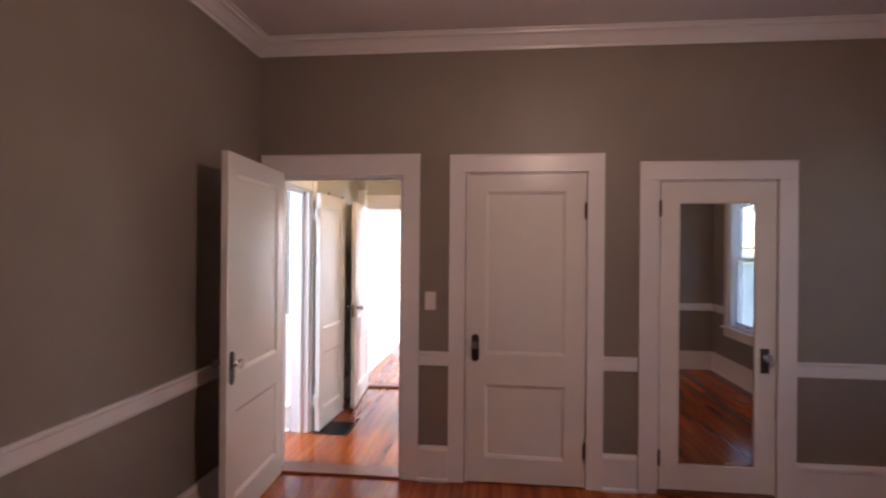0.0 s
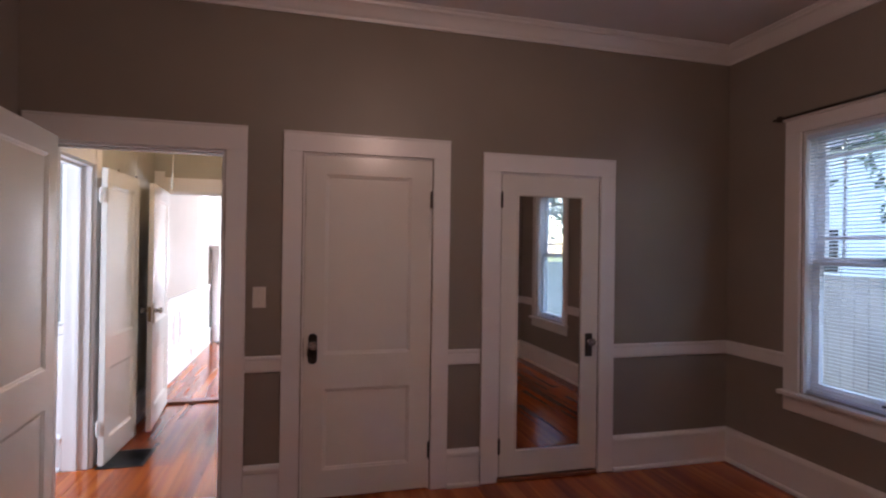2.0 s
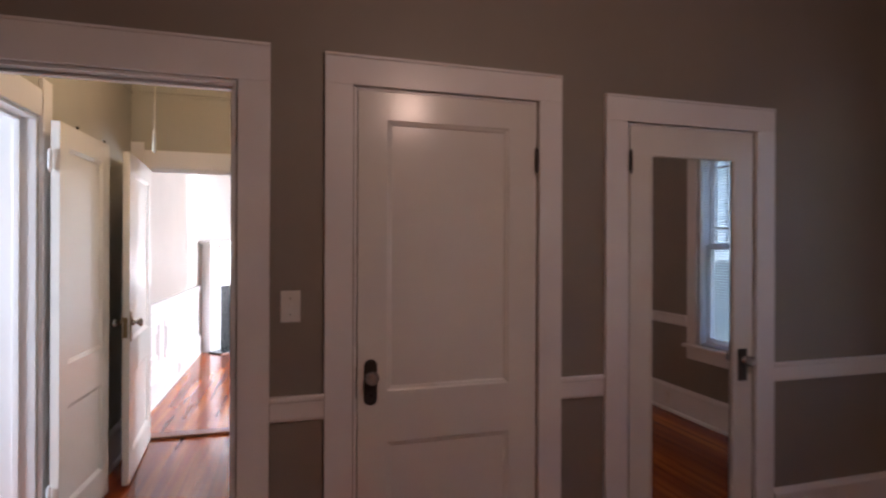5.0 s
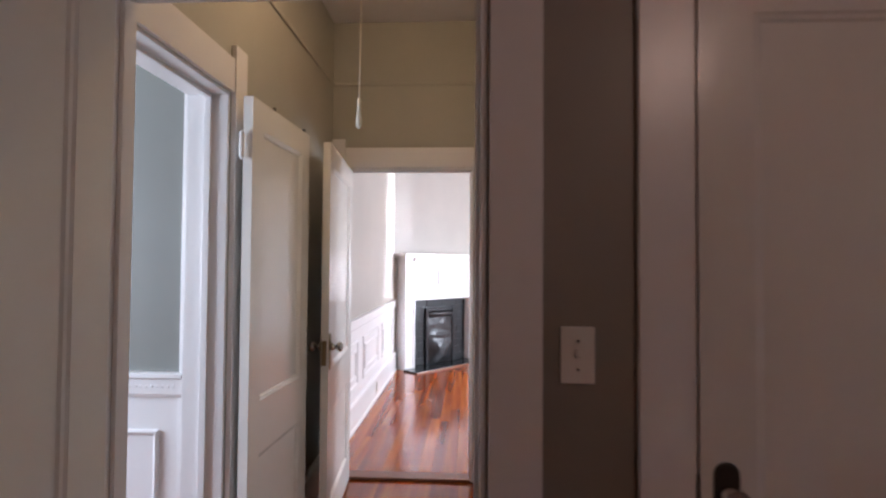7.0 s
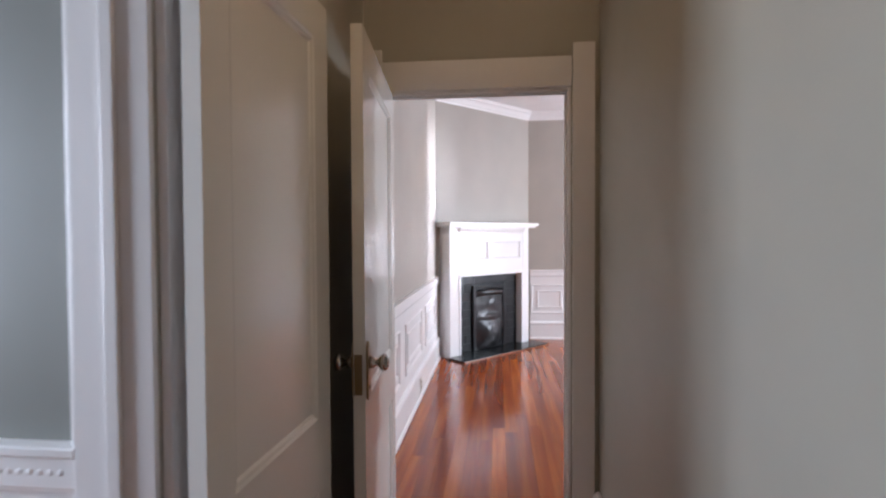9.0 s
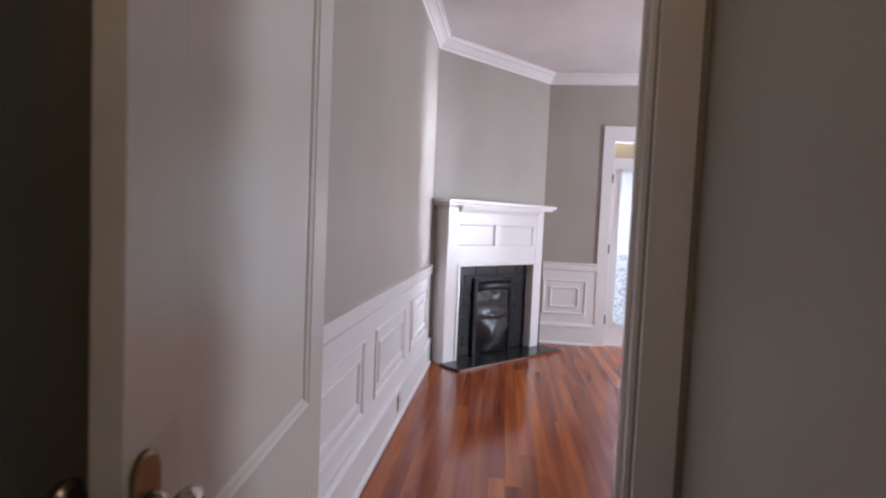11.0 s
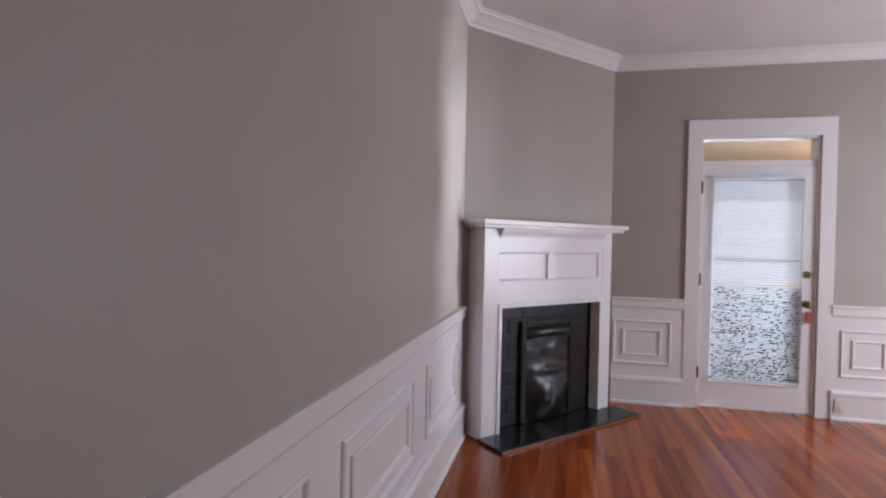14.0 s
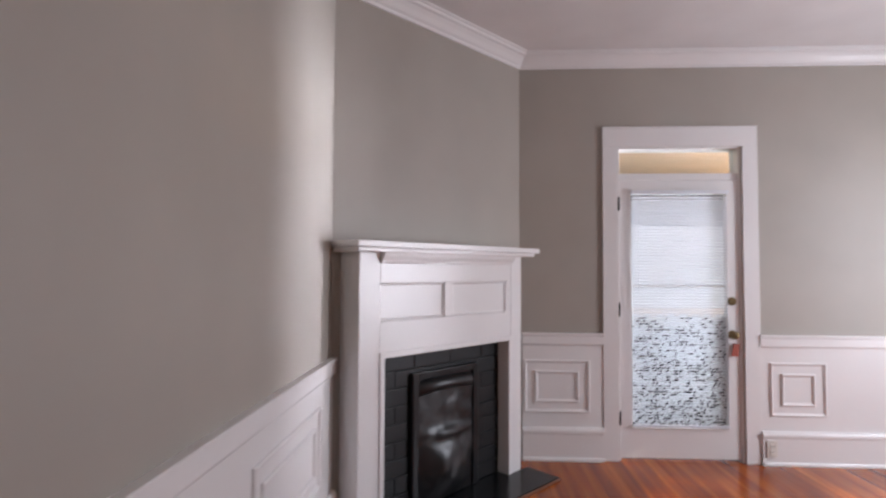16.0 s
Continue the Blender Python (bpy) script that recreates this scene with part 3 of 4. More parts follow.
gp = part("glass_pane", boxm(0.085, lw - 0.085, 0.020, 0.024, 0.21, 1.90), M_GLASS, t)
gp.visible_shadow = False
fp_ = part("privacy_film", boxm(0.085, lw - 0.085, 0.0255, 0.0262, 0.21, 1.01), M_FILM, t, "frosted film with dark leaf specks")
fp_.visible_shadow = False
rng = random.Random(4)
bm = bmesh.new()
for i in range(620):
    x, z, a = rng.uniform(0.095, lw - 0.095), rng.uniform(0.22, 1.0), rng.choice((0.6, -0.6, 1.2, 0.2, -0.2))
    L, H = rng.uniform(0.012, 0.022), rng.uniform(0.006, 0.010)
    c, s = math.cos(a), math.sin(a)
    q = [bm.verts.new((x + c * p - s * r, 0.0192, z + s * p + c * r)) for p, r in ((-L, 0), (0, -H), (L, 0), (0, H))]
    bm.faces.new(q)
tagged(part("film_specks", bm, M_SPECK, fp_, "dark printed specks"), kind="stuff")
# White strip added behind the glass to draw the bright line across it.
part("bright_line", boxm(0.085, lw - 0.085, 0.030, 0.040, 1.22, 1.245), M_TRIM, t)
for z in (1.83, 1.06, 0.28):
    hinge(t, -0.006, -0.008, z, 0.008)
kx = lw - 0.055
part("deadbolt", lathe(bmesh.new(), (kx, -0.001, 1.125), (0, -1, 0), [(0, 0.030), (0.008, 0.029), (0.012, 0.020), (0.024, 0.018)], 18), M_BRASS, t, "brass deadbolt turn")
part("knob", lathe(bmesh.new(), (kx, -0.001, 0.885), (0, -1, 0), [(0, 0.032), (0.006, 0.030), (0.012, 0.012), (0.030, 0.012), (0.036, 0.024), (0.052, 0.029), (0.064, 0.022), (0.068, 0.008)], 18), M_BRASS, t, "brass door knob")
part("latch_plate", boxm(lw + 0.0005, lw + 0.002, 0.008, 0.036, 0.84, 0.94), M_BRASS, t)
tag = tagged(new("key_tag", mesh_of("key_tag", boxm(-0.022, 0.022, -0.008, 0.008, -0.045, 0.045, bevel=0.005), M_RED)), "small reddish tag hanging on the door knob", "tag")
tag.matrix_world = pose(ED[0] + 0.014 + kx + 0.01, 10.545, 0.80, 0, 8, 0)


def blind(name, m, w, z0, z1, label, pitch=0.021, tilt=-15, depth=0.024, vinyl=M_BLIND):
    """A mini blind hanging in the plane y = 0 of the pose m, from x 0 to w."""
    t = thing(name, m, label, "blind", "window blinds")
    part("headrail", boxm(-0.006, w + 0.006, -0.016, 0.016, z1 - 0.028, z1, bevel=0.003), vinyl, t)
    part("bottom_rail", boxm(0, w, -0.012, 0.012, z0, z0 + 0.016, bevel=0.003), vinyl, t)
    bm = bmesh.new()
    c, s = math.cos(radians(tilt)), math.sin(radians(tilt))
    pr = [(-depth / 2, 0), (0, 0.0022), (depth / 2, 0)]
    rows = [[bm.verts.new((x, c * a - s * b, s * a + c * b)) for a, b in pr] for x in (0, w)]
    for i in range(2):
        bm.faces.new((rows[0][i], rows[0][i + 1], rows[1][i + 1], rows[1][i]))
    slat = mesh_of("slat", bm, vinyl)
    z = z0 + 0.03
    while z < z1 - 0.04:
        ob = new("slat", slat)
        ob.parent = t
        ob.location = (0, 0, z)
        z += pitch
    for x in (0.12 * w, 0.88 * w):
        part("ladder_cord", tube(bmesh.new(), (x, -depth / 2 - 0.001, z0), (x, -depth / 2 - 0.001, z1), 0.0008, n=6), vinyl, t)
    part("tilt_wand", tube(bmesh.new(), (0.06 * w, -0.02, z1 - 0.03), (0.06 * w, -0.02, z1 - 0.75), 0.003, n=8), vinyl, t)
    return t


blind("door_blind", pose(ED[0] + 0.100, 10.553, 0), 0.675, 0.245, 1.945, "white mini blind hung on the glazed door", tilt=-30, vinyl=M_BLIND_DOOR)


# ---- windows ----
def sash_window(name, m, w, z0, z1, depth, label, muntins=True):
    """Opening from local x 0..w in a wall whose room face is y = 0; outside is +y."""
    t = thing(name, m, label, "window", "sash windows", "structure")
    c = 0.11
    part("casing", boxm(-c, -0.004, -0.020, -0.001, z0, z1, bevel=0.004), M_TRIM, t)
    part("casing", boxm(w + 0.004, w + c, -0.020, -0.001, z0, z1, bevel=0.004), M_TRIM, t)
    part("header", boxm(-c, w + c, -0.020, -0.001, z1 + 0.001, z1 + 0.085, bevel=0.004), M_TRIM, t)
    part("header_cap", boxm(-c - 0.01, w + c + 0.01, -0.032, -0.001, z1 + 0.086, z1 + 0.104, bevel=0.004), M_TRIM, t)
    part("window_sill", boxm(-c - 0.02, w + c + 0.02, -0.055, 0.05, z0 - 0.028, z0 - 0.001, bevel=0.006), M_TRIM, t)
    part("apron", boxm(-c, w + c, -0.020, -0.001, z0 - 0.125, z0 - 0.029, bevel=0.004), M_TRIM, t)
    for x0, x1 in ((0, 0.016), (w - 0.016, w)):
        part("jamb", boxm(x0, x1, 0.0, depth, z0, z1), M_TRIM, t)
    part("head_jamb", boxm(0.016, w - 0.016, 0, depth, z1 - 0.016, z1), M_TRIM, t)
    part("outer_sill", boxm(0.016, w - 0.016, 0.051, depth + 0.03, z0 - 0.02, z0 + 0.012), M_TRIM, t)
    mid = (z0 + z1) / 2
    for nm, a, b, y in (("lower_sash", z0 + 0.013, mid + 0.02, 0.062), ("upper_sash", mid - 0.02, z1 - 0.017, 0.098)):
        bm = bmesh.new()
        leaf_body(bm, w - 0.034, b - a, [(0.055, b - a - 0.038)], 0.048, 0.034)
        for v in bm.verts:
            v.co += Vector((0.017, y, a))
        sash = part(nm, bm, M_TRIM, t)
        g = part("pane", boxm(0.065, w - 0.065, y + 0.014, y + 0.018, a + 0.055, b - 0.038), M_GLASS, sash)
        g.visible_shadow = False
        if muntins and nm == "upper_sash":
            for z in (a + 0.17, b - 0.14):
                part("muntin", boxm(0.065, w - 0.065, y + 0.005, y + 0.013, z - 0.009, z + 0.009), M_TRIM, sash)
            for x in (0.17, w - 0.17):
                part("muntin", boxm(x - 0.009, x + 0.009, y + 0.019, y + 0.027, a + 0.055, b - 0.038), M_TRIM, sash)
    part("sash_lock", boxm(w / 2 - 0.03, w / 2 + 0.03, 0.045, 0.068, mid + 0.021, mid + 0.036, bevel=0.004), M_IRON, t, "dark sash lock")
    part("sash_lift", boxm(w / 2 - 0.03, w / 2 + 0.03, 0.050, 0.061, z0 + 0.03, z0 + 0.045, bevel=0.003), M_IRON, t, "dark sash lift")
    return t


for nm, W in (("window_1", WIN_A), ("window_2", WIN_B)):
    sash_window(nm, pose(2.88, W[1], 0, 0, 0, -90), W[1] - W[0], W[2], W[3], 0.15, "white double-hung window with small top panes")
    blind("window_blind", pose(2.906, W[1] - 0.022, 0, 0, 0, -90), W[1] - W[0] - 0.044, W[2] + 0.008, W[3] - 0.02, "white mini blind lowered over the window")
t = thing("curtain_rod", (2.88, 2.53, 2.345), "thin dark metal curtain rod over the window", "curtain rod")
part("rod", tube(bmesh.new(), (-0.050, -0.66, 0), (-0.050, 0.66, 0), 0.008), M_IRON, t)
for y in (-0.62, 0.62):
    part("bracket", boxm(-0.056, -0.033, y - 0.012, y + 0.012, -0.018, 0.018, bevel=0.003), M_IRON, t)
for nm, W in (("window_3", PW_A), ("window_4", PW_B)):
    sash_window(nm, pose(3.30, W[1], 0, 0, 0, -90), W[1] - W[0], W[2], W[3], 0.14, "tall white double-hung parlour window", muntins=False)
sash_window("window_5", pose(-3.60, BW[0], 0, 0, 0, 90), BW[1] - BW[0], BW[2], BW[3], 0.14, "white double-hung window of the side room")

# ---- fireplace ----
def fireplace():
    t = thing("fireplace", FP, "white wooden corner mantelpiece round a black brick fireplace", "fireplace")
    n, o0, o1, top = -0.17, 0.215, 1.255, 0.895
    e0, e1 = 0.050, 1.395
    part("pilaster", boxm(e0, o0 - 0.03, n, -0.002, 0, 1.4515, bevel=0.004), M_TRIM, t)
    part("pilaster", boxm(o1 + 0.03, e1, n, -0.002, 0, 1.4515, bevel=0.004), M_TRIM, t)
    fr = part("frieze", boxm(o0 - 0.03, o1 + 0.03, n + 0.016, -0.002, top + 0.03, 1.4515), M_TRIM, t)
    part("frieze_rail", boxm(o0 - 0.03, o1 + 0.03, n + 0.002, n + 0.016, top + 0.03, 1.085, bevel=0.003), M_TRIM, fr)
    part("frieze_rail", boxm(o0 - 0.03, o1 + 0.03, n + 0.002, n + 0.016, 1.29, 1.395, bevel=0.003), M_TRIM, fr)
    mid = 0.70
    part("frieze_stile", boxm(mid - 0.035, mid + 0.035, n + 0.003, n + 0.016, 1.086, 1.289, bevel=0.003), M_TRIM, fr)
    part("frieze_stile", boxm(o1 - 0.02, o1 + 0.03, n + 0.003, n + 0.016, 1.086, 1.289, bevel=0.003), M_TRIM, fr)
    for a, b in ((o0 - 0.03, mid - 0.035), (mid + 0.035, o1 - 0.02)):
        bm = bmesh.new()
        frame_mould(bm, a, b, 1.086, 1.289, 0.014, 0.008)
        for v in bm.verts:
            v.co.y += n + 0.0158
        part("panel_moulding", bm, M_TRIM, fr)
    bm = bmesh.new()
    run(bm, [(0, 1.395), (0.012, 1.395), (0.016, 1.410), (0.034, 1.430), (0.044, 1.452), (0, 1.452)], (o0 - 0.03, n), (o1 + 0.03, n), (0, -1))
    part("bed_moulding", bm, M_TRIM, t)
    bm = bmesh.new()
    box(bm, -0.02, e1 + 0.10, n - 0.085, -0.002, 1.475, 1.508, bevel=0.006)
    box(bm, 0.0, e1 + 0.075, n - 0.060, -0.002, 1.452, 1.4745, bevel=0.006)
    part("mantel_shelf", bm, M_TRIM, t)
    bm = bmesh.new()
    for a, b, z0, z1 in ((o0 - 0.03, o0, 0, top), (o1, o1 + 0.03, 0, top), (o0 - 0.03, o1 + 0.03, top, top + 0.03)):
        box(bm, a, b, n - 0.008, -0.06, z0, z1, bevel=0.004)
    part("inner_trim", bm, M_TRIM, t)
    sur = part("surround", boxm(o0, o1, -0.075, -0.003, 0.02, top), M_MORTAR, t, "black painted brick surround")
    c0, c1, ctop = 0.465, 1.022, 0.775
    rng = random.Random(2)
    rows, bh = 9, (top - 0.02) / 9
    for r in range(rows):
        z0 = 0.02 + r * bh
        x = o0 - (0.145 if r % 2 else 0.0)
        while x < o1:
            a, b = max(x, o0) + 0.0015, min(x + 0.29, o1) - 0.0015
            x += 0.29
            if z0 + bh < ctop - 0.02:
                if a > c0 + 0.02 and b < c1 - 0.02:
                    continue
                if a < c0 + 0.02 < b:
                    b = c0 + 0.02
                if a < c1 - 0.02 < b:
                    a = c1 - 0.02
            if b - a < 0.02:
                continue
            d = rng.uniform(0.009, 0.014)
            part("brick", boxm(a, b, -0.075 - d, -0.074, z0 + 0.003, z0 + bh - 0.003, bevel=0.003), M_BRICK, sur)
    cov = part("summer_cover", boxm(c0 + 0.03, c1 - 0.03, -0.100, -0.076, 0.02, ctop - 0.03), M_BLACK, t, "black cast iron fireplace cover wrapped in plastic")
    for a, b, z0, z1 in ((c0, c0 + 0.05, 0.02, ctop), (c1 - 0.05, c1, 0.02, ctop), (c0 + 0.05, c1 - 0.05, ctop - 0.045, ctop)):
        part("cover_frame", boxm(a, b, -0.118, -0.086, z0, z1, bevel=0.008), M_BLACK, cov)
    bm = bmesh.new()
    nx, nz = 28, 36
    g = []
    for j in range(nz + 1):
        for i in range(nx + 1):
            x, z = c0 + 0.055 + (c1 - c0 - 0.11) * i / nx, 0.03 + (ctop - 0.085) * j / nz
            p = Vector((x * 9, z * 9, 3))
            side = math.sin(math.pi * i / nx)
            belly = 0.055 * side * max(0.0, math.sin(math.pi * min(z / 0.40, 1.0))) + 0.012 * side
            tuck = 0.030 * math.exp(-((z - 0.40) / 0.025) ** 2) * side
            y = -0.104 - belly - tuck - 0.016 * abs(noise.noise(p * 0.6)) - 0.006 * noise.noise(p * 1.7)
            g.append(bm.verts.new((x, y, z)))
    for j in range(nz):
        for i in range(nx):
            k = j * (nx + 1) + i
            f = bm.faces.new((g[k], g[k + 1], g[k + nx + 2], g[k + nx + 1]))
            f.smooth = True
    part("plastic_wrap", bm, M_PLASTIC, cov, "crumpled shiny black plastic")
    # bowed hood over the opening
    bm = bmesh.new()
    prof = [(0.0, 0.735), (0.030, 0.728), (0.046, 0.712), (0.050, 0.690), (0.040, 0.668), (0.026, 0.655), (0.012, 0.660)]
    rings = []
    for i in range(17):
        a = i / 16
        bow = math.sin(math.pi * a) ** 0.6
        rings.append([bm.verts.new((c0 + 0.045 + (c1 - c0 - 0.09) * a, -0.100 - d * (0.25 + 1.15 * bow), z - 0.022 * (1 - bow))) for d, z in prof])
    for p, q in zip(rings, rings[1:]):
        for k in range(len(prof) - 1):
            bm.faces.new((p[k], p[k + 1], q[k + 1], q[k])).smooth = True
    part("hood", bm, M_PLASTIC, cov, "glossy bowed black hood")
    # hearth
    h = thing("hearth", FP, "black painted hearth slab with a thin wooden edge", "hearth")
    part("slab", boxm(0.02, 1.46, -0.425, -0.171, 0.001, 0.022, bevel=0.003), M_HEARTH, h)
    part("inner_hearth", boxm(0.216, 1.254, -0.1705, -0.04, 0.001, 0.0195), M_HEARTH, h)
    part("edge_strip", boxm(0.02, 1.46, -0.440, -0.4255, 0.001, 0.016, bevel=0.002), M_SADDLE, h, "thin reddish wooden strip")
    return t


fireplace()


# ---- small fixtures ----
def switch_plate(m, label):
    t = thing("light_switch", m, label, "light switch")
    part("plate", boxm(-0.036, 0.036, -0.006, -0.001, -0.060, 0.060, bevel=0.003), M_PLATE, t)
    part("toggle", boxm(-0.005, 0.005, -0.016, -0.0065, -0.003, 0.014, bevel=0.002), M_PLATE, t)
    for z in (0.030, -0.030):
        part("screw", tube(bmesh.new(), (0, -0.0065, z), (0, -0.0075, z), 0.003, n=8), M_CHROME, t)
    return t


def outlet(m, label):
    t = thing("wall_outlet", m, label, "outlet")
    part("plate", boxm(-0.035, 0.035, -0.006, -0.001, -0.057, 0.057, bevel=0.003), M_PLATE, t)
    for z in (0.020, -0.020):
        s = part("socket", boxm(-0.016, 0.016, -0.008, -0.0065, z - 0.013, z + 0.013, bevel=0.003), M_PLATE, t)
        for x in (-0.006, 0.006):
            part("slot", boxm(x - 0.0012, x + 0.0012, -0.0088, -0.0082, z - 0.004, z + 0.006), M_BLACK, s)
    return t


switch_plate(pose(-0.342, 3.62, 1.195), "ivory toggle switch on the bedroom wall")
switch_plate(pose(-0.42, 4.005, 1.25, 0, 0, -90), "ivory toggle switch on the hall wall")
t = thing("thermostat", pose(-0.42, 3.90, 1.46, 0, 0, -90), "small beige wall thermostat with a brown window", "thermostat")
part("case", boxm(-0.028, 0.028, -0.024, -0.001, -0.043, 0.043, bevel=0.007), M_BEIGE, t)
part("display", boxm(-0.008, 0.020, -0.0255, -0.0242, -0.012, 0.032), M_SADDLE, t, "brown recessed window")

outlet(pose(1.30, 10.521, 0.118), "ivory outlet in the white baseboard")
outlet(pose(-1.501, 7.89, 0.118, 0, 0, 90), "white outlet in the parlour baseboard")
outlet(pose(2.857, 1.75, 0.12, 0, 0, -90), "dark outlet in the bedroom baseboard")

t = thing("floor_register", (-1.27, 4.53, 0), "black metal floor register in the hall floor", "floor register")
part("frame", boxm(-0.145, 0.145, -0.165, 0.165, 0.001, 0.006, bevel=0.002), M_BLACK, t)
for i in range(14):
    part("slat", boxm(-0.125, 0.125, -0.145 + i * 0.0215, -0.133 + i * 0.0215, 0.0065, 0.010), M_BLACK, t)

t = thing("hall_lamp", (-0.94, 4.40, CEIL), "small pull-cord ceiling lamp in the hall", "ceiling lamp")
part("base", lathe(bmesh.new(), (0, 0, 0), (0, 0, -1), [(0, 0.060), (0.02, 0.058), (0.035, 0.030), (0.060, 0.026)]), M_PLATE, t)
part("pull_cord", tube(bmesh.new(), (-0.02, -0.04, -0.03), (-0.026, -0.054, -0.98), 0.0022, n=8), M_CORD, t, "thin white pull cord")
part("cord_end", lathe(bmesh.new(), (-0.026, -0.054, -0.98), (0, 0, -1), [(0, 0.003), (0.012, 0.007), (0.05, 0.006), (0.075, 0.010), (0.10, 0.009), (0.11, 0.003)], 10), M_CORD, t, "knotted cord end")
t = thing("bedroom_lamp", (0.54, 1.68, CEIL), "hanging bedroom lamp with a metal stem", "ceiling lamp")
part("canopy", lathe(bmesh.new(), (0, 0, 0), (0, 0, -1), [(0, 0.065), (0.02, 0.062), (0.04, 0.02)]), M_PLATE, t)
part("stem", tube(bmesh.new(), (0, 0, -0.04), (0, 0, -0.362), 0.008), M_PLATE, t)
# Unseen shade, added to keep bulb light off the ceiling and upper walls.
bm = bmesh.new()
LIGHT_CUT_SHADE = [(0.03, -0.335), (0.09, -0.345), (0.14, -0.362), (0.165, -0.378), (0.162, -0.381), (0.137, -0.366), (0.088, -0.349), (0.03, -0.339)]
rings = [[bm.verts.new((q * math.cos(k * math.pi / 16), q * math.sin(k * math.pi / 16), z - 0.022)) for k in range(32)] for q, z in LIGHT_CUT_SHADE]
for p, q in zip(rings, rings[1:] + rings[:1]):
    for k in range(32):
        bm.faces.new((p[k], p[(k + 1) % 32], q[(k + 1) % 32], q[k])).smooth = True
part("shade", bm, M_PLATE, t, "unseen shallow shade added to dim the upper walls")

# ---- outside ----
solid("ground", boxm(-400, 400, -400, 400, -0.62, -0.60), M_GRASS, "mown green lawn round the house", "ground")
solid("porch_floor", boxm(-1.7, 4.6, 10.70, 13.3, -0.60, -0.02), M_CONC, "grey concrete porch floor", "porch")
pc = thing("porch_ceiling", (0, 0, 2.43), "varnished wooden board porch ceiling", "porch ceiling", kind="structure")
for i in range(18):
    part("plank", boxm(-1.7, 4.6, 10.72 + i * 0.145, 10.853 + i * 0.145, 0, 0.02, bevel=0.004), M_PLANK, pc)
solid("porch_roof", boxm(-1.8, 4.8, 10.70, 13.45, 2.46, 2.75), M_ROOF, "flat porch roof", "roof")
t = thing("porch_railing", (0, 13.1, -0.02), "white wooden porch railing", "railing", kind="structure")
part("top_rail", boxm(-1.6, 4.5, -0.04, 0.04, 0.88, 0.94, bevel=0.006), M_TRIM, t)
part("bottom_rail", boxm(-1.6, 4.5, -0.03, 0.03, 0.10, 0.15), M_TRIM, t)
for i in range(44):
    part("baluster", boxm(-1.55 + i * 0.138, -1.51 + i * 0.138, -0.02, 0.02, 0.1505, 0.8795), M_TRIM, t)
for x in (-1.5, 4.4):
    t = tagged(new("porch_column", mesh_of("porch_column", boxm(x - 0.08, x + 0.08, 13.18, 13.34, -0.02, 2.429, bevel=0.01), M_TRIM)), "square white wooden porch column", "column", "porch columns")
t = thing("porch_lamp", (2.6, 12.2, 2.429), "lit warm porch ceiling lamp", "porch lamp")
part("base", lathe(bmesh.new(), (0, 0, 0), (0, 0, -1), [(0, 0.07), (0.02, 0.066)]), M_BRASS, t)
part("globe", lathe(bmesh.new(), (0, 0, -0.021), (0, 0, -1), [(0, 0.05), (0.03, 0.07), (0.07, 0.06), (0.09, 0.02)]), M_LAMPGLASS, t, "glowing glass globe")


def house(name, x0, x1, y0, y1, h, label):
    t = thing(name, (x0, y0, -0.6), label, "house", kind="structure")
    part("wall", boxm(0.02, x1 - x0, 0.02, y1 - y0 - 0.02, 0, h), M_SIDING, t)
    n = int(h / 0.16)
    for face in range(2):
        bm = bmesh.new()
        for i in range(n):
            z = i * h / n
            if face == 0:
                vs = [(0.018, 0, z), (0.018, y1 - y0, z), (0.002, y1 - y0, z), (0.002, 0, z), (0.016, 0, z + h / n), (0.016, y1 - y0, z + h / n)]
            else:
                Y = y1 - y0
                vs = [(0, Y - 0.018, z), (x1 - x0, Y - 0.018, z), (x1 - x0, Y, z), (0, Y, z), (0, Y - 0.016, z + h / n), (x1 - x0, Y - 0.016, z + h / n)]
            q = [bm.verts.new(v) for v in vs]
            bm.faces.new((q[3], q[2], q[5], q[4]))
            bm.faces.new((q[0], q[1], q[2], q[3]))
        tagged(part("siding", bm, M_SIDING, t, "pale lapped siding boards"), kind="stuff")
    bm = bmesh.new()
    X, Y, o, r = x1 - x0, y1 - y0, 0.45, 2.0
    vs = [bm.verts.new(v) for v in ((-o, -o, h), (X + o, -o, h), (X + o, Y + o, h), (-o, Y + o, h), (X / 2, -o, h + r), (X / 2, Y + o, h + r))]
    for q in ((0, 1, 4), (2, 3, 5), (1, 2, 5, 4), (3, 0, 4, 5), (0, 3, 2, 1)):
        bm.faces.new([vs[i] for i in q])
    part("roof", bm, M_ROOF, t, "grey shingle roof")
    for yy in (0.10, Y / 2, Y - 0.10):
        part("corner_board", boxm(-0.05, 0.001, yy - 0.10, yy + 0.10, 0, h - 0.02), M_TRIM, t)
    for yy in (Y * 0.25, Y * 0.75):
        w = part("window", boxm(-0.03, 0.0, yy - 0.5, yy + 0.5, 1.5, 3.0), M_TRIM, t, "white framed window")
        part("pane", boxm(-0.036, -0.031, yy - 0.42, yy + 0.42, 1.58, 2.92), M_HEARTH, w)
    return t


# The first house is out of view, added to block sun from the bedroom windows.
house("sun_blocking_house", 8.2, 14.0, -4.2, 2.6, 6.6, "unseen pale sided house added to shade the bedroom windows")
house("house_behind", 16.0, 23.0, 7.0, 16.0, 5.4, "white sided house beyond the fence")
house("house_across", -8.0, 10.0, 24.0, 31.0, 4.2, "pale sided house across the yard")

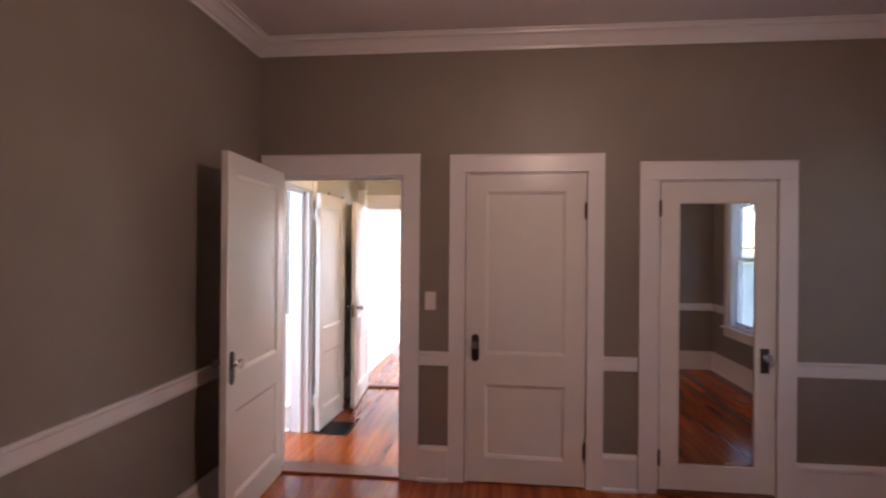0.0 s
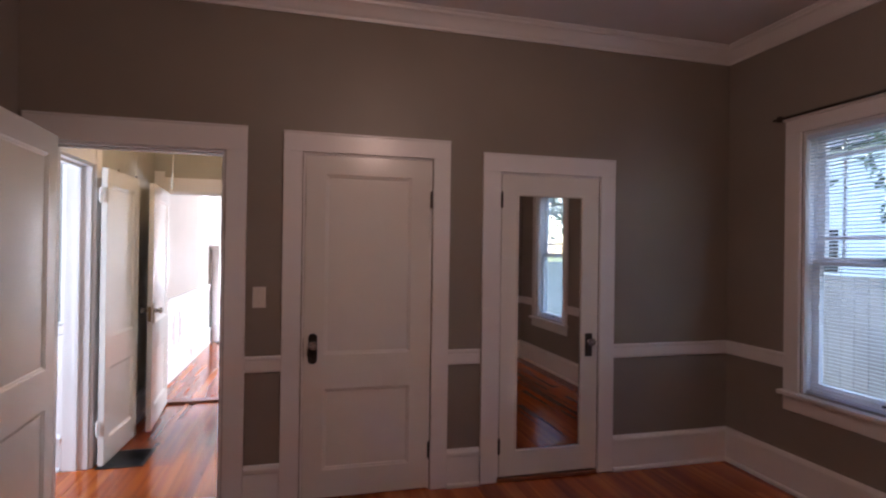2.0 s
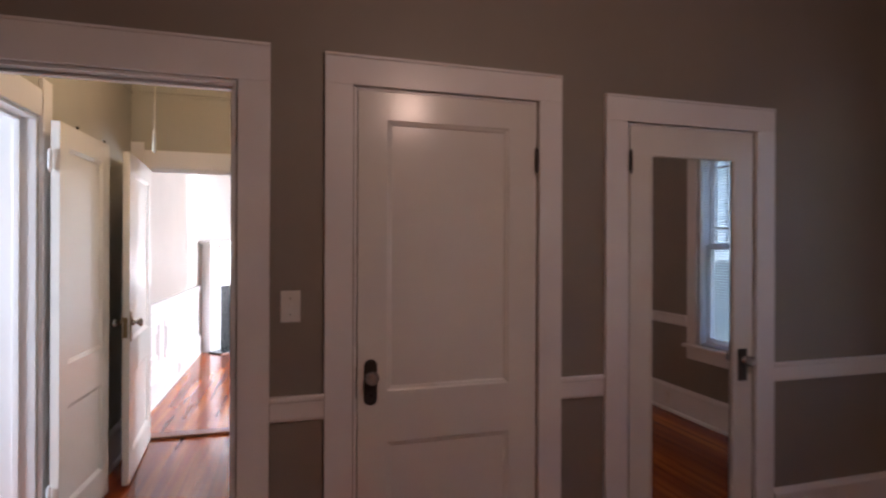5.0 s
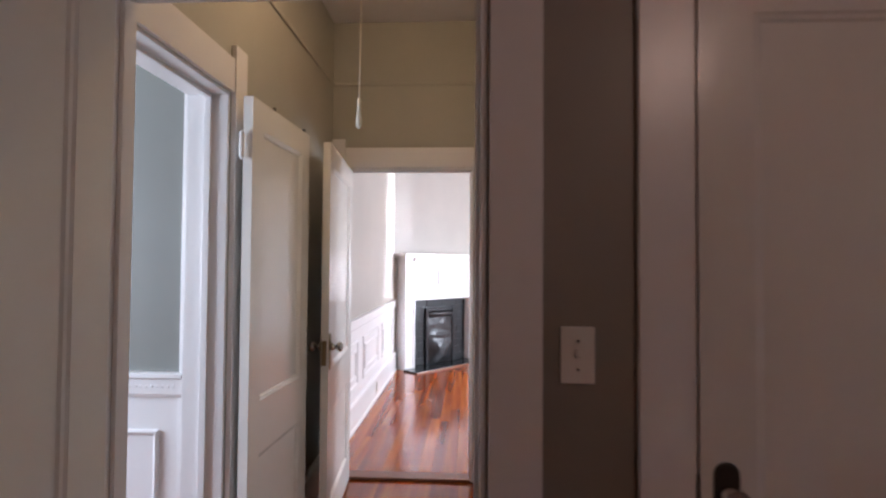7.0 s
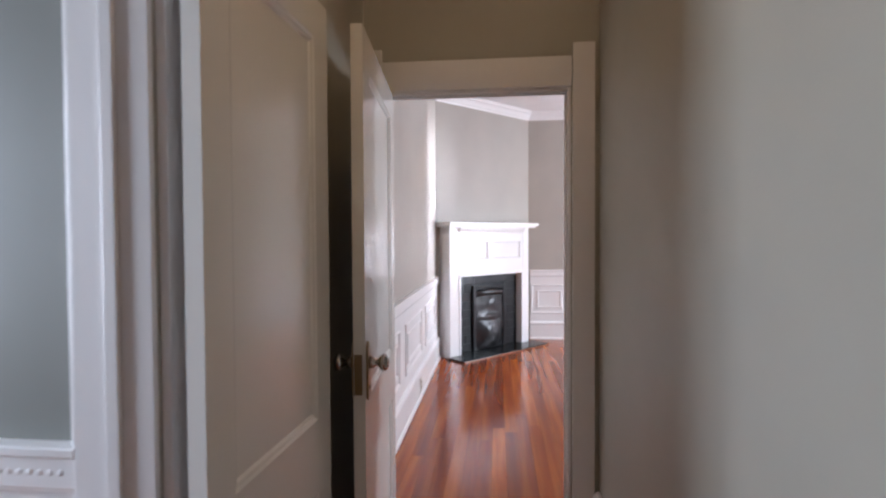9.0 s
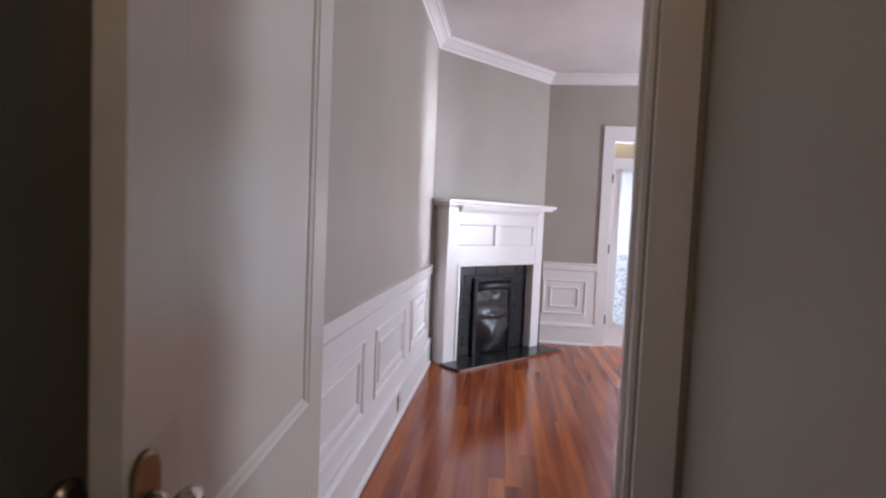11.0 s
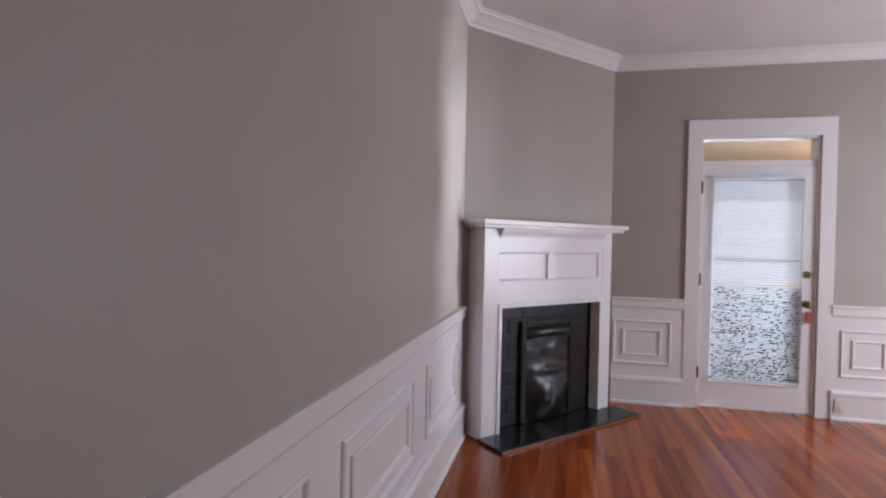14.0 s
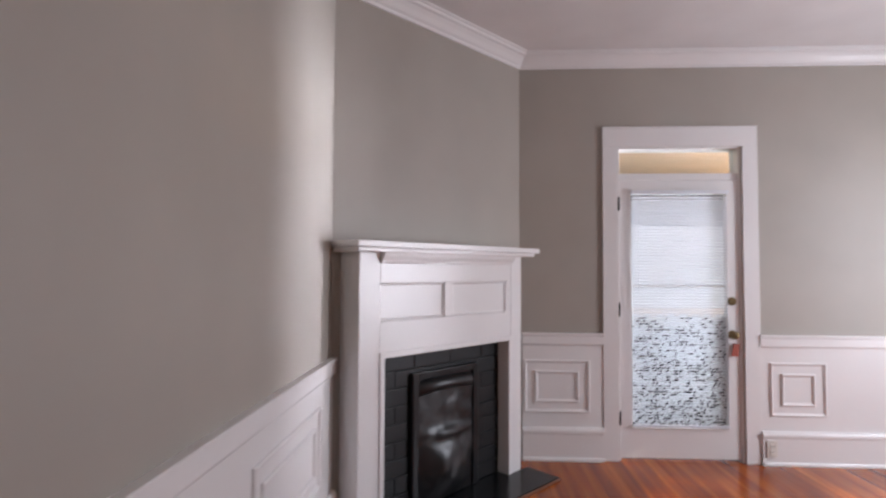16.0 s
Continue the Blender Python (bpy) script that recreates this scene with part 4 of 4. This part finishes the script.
t = thing("fence", (5.6, -10.2, -0.6), "weathered grey board privacy fence", "fence", kind="structure")
for i in range(136):
    part("board", boxm(0, 0.02, i * 0.15, i * 0.15 + 0.142, 0.03, 1.85 + 0.02 * ((i * 7) % 5) / 4), M_FENCE, t)
for z in (0.4, 1.5):
    part("stringer", boxm(0.021, 0.07, 0, 20.4, z, z + 0.09), M_FENCE, t)


def tree(at, h, crown, seed, label):
    rng = random.Random(seed)
    t = thing("tree", at, label, "tree", "garden trees")
    bm = bmesh.new()
    tube(bm, (0, 0, 0), (0.05, 0.02, h * 0.5), 0.14, 0.10, 10)
    tips = []
    for i in range(9):
        a, z = i * 2.4, h * rng.uniform(0.35, 0.5)
        tip = Vector((math.cos(a) * crown * rng.uniform(0.4, 0.8), math.sin(a) * crown * rng.uniform(0.4, 0.8), h * rng.uniform(0.6, 0.98)))
        tube(bm, (0.04, 0.02, z), tip, 0.032, 0.008, 7)
        tips.append(tip)
    part("trunk", bm, M_BARK, t, "forked brown trunk")
    bm = bmesh.new()
    for tip in tips:
        for k in range(420):
            p = tip + Vector([rng.gauss(0, crown * 0.27) for _ in range(3)])
            q = Euler([rng.uniform(0, 6.28) for _ in range(3)]).to_matrix()
            s = rng.uniform(0.05, 0.11)
            bm.faces.new([bm.verts.new(p + q @ Vector(v) * s) for v in ((-1, 0, 0), (0, -0.45, 0.1), (1, 0, 0), (0, 0.45, 0.1))])
    tagged(part("crown", bm, M_LEAF, t, "loose green leaves"), kind="stuff")


tree((6.9, 3.9, -0.6), 4.8, 1.4, 3, "small leafy green tree behind the fence")
tree((8.8, 4.9, -0.6), 3.9, 1.0, 8, "leafy green tree beside the fence")
# Unseen tree, added so its crown stops the sun reaching window_4.
tree((14.5, 5.15, -0.6), 11.0, 1.3, 12, "unseen tall tree added to shade the north parlour window")
tree((7.6, -6.5, -0.6), 5.2, 1.7, 9, "leafy green tree behind the fence")
tree((-5.0, 19.0, -0.6), 6.0, 2.2, 5, "leafy green tree in the yard")

# ---- floors ----
def plank_floor(name, x0, x1, y0, y1, label, seed, width=0.083):
    rng = random.Random(seed)
    f = solid(name, boxm(x0, x1, y0, y1, -0.05, -0.012), M_SUB, label, "floor")
    x = x0
    while x < x1 - 0.01:
        xe = min(x + width, x1)
        y = y0
        first = True
        while y < y1 - 0.01:
            L = rng.uniform(1.6, 3.6) * (rng.uniform(0.3, 1) if first else 1)
            ye = min(y + L, y1)
            if y1 - ye < 0.4:
                ye = y1
            hx, hy, g = (xe - x) / 2, (ye - y) / 2, 0.0004
            vs = [(-hx, -hy, -0.011), (hx, -hy, -0.011), (hx, hy, -0.011), (-hx, hy, -0.011), (-hx, -hy, -g), (hx, -hy, -g), (hx, hy, -g), (-hx, hy, -g),
                  (-hx + g, -hy + g, 0), (hx - g, -hy + g, 0), (hx - g, hy - g, 0), (-hx + g, hy - g, 0)]
            fs = [(8, 9, 10, 11)] + [(i, (i + 1) % 4, 4 + (i + 1) % 4, 4 + i) for i in range(4)] + [(4 + i, 4 + (i + 1) % 4, 8 + (i + 1) % 4, 8 + i) for i in range(4)]
            me = bpy.data.meshes.new("floorboard")
            me.from_pydata(vs, [], fs)
            me.materials.append(M_FLOOR)
            ob = new("floorboard", me)
            ob.parent = f
            ob.location = ((x + xe) / 2, (y + ye) / 2, rng.uniform(-0.0004, 0))
            y, first = ye, False
        x = xe
    return f


plank_floor("floor_bedroom", -1.60, 2.90, -0.20, 3.66, "glossy reddish heart pine floorboards", 1)
plank_floor("floor_hall", -1.46, -0.40, 3.66, 6.0, "glossy reddish heart pine floorboards", 2)
plank_floor("floor_side_room", -3.62, -1.46, 2.15, 4.45, "glossy reddish heart pine floorboards", 3)
plank_floor("floor_parlour", -1.56, 3.32, 6.0, 10.62, "glossy reddish heart pine floorboards", 4)
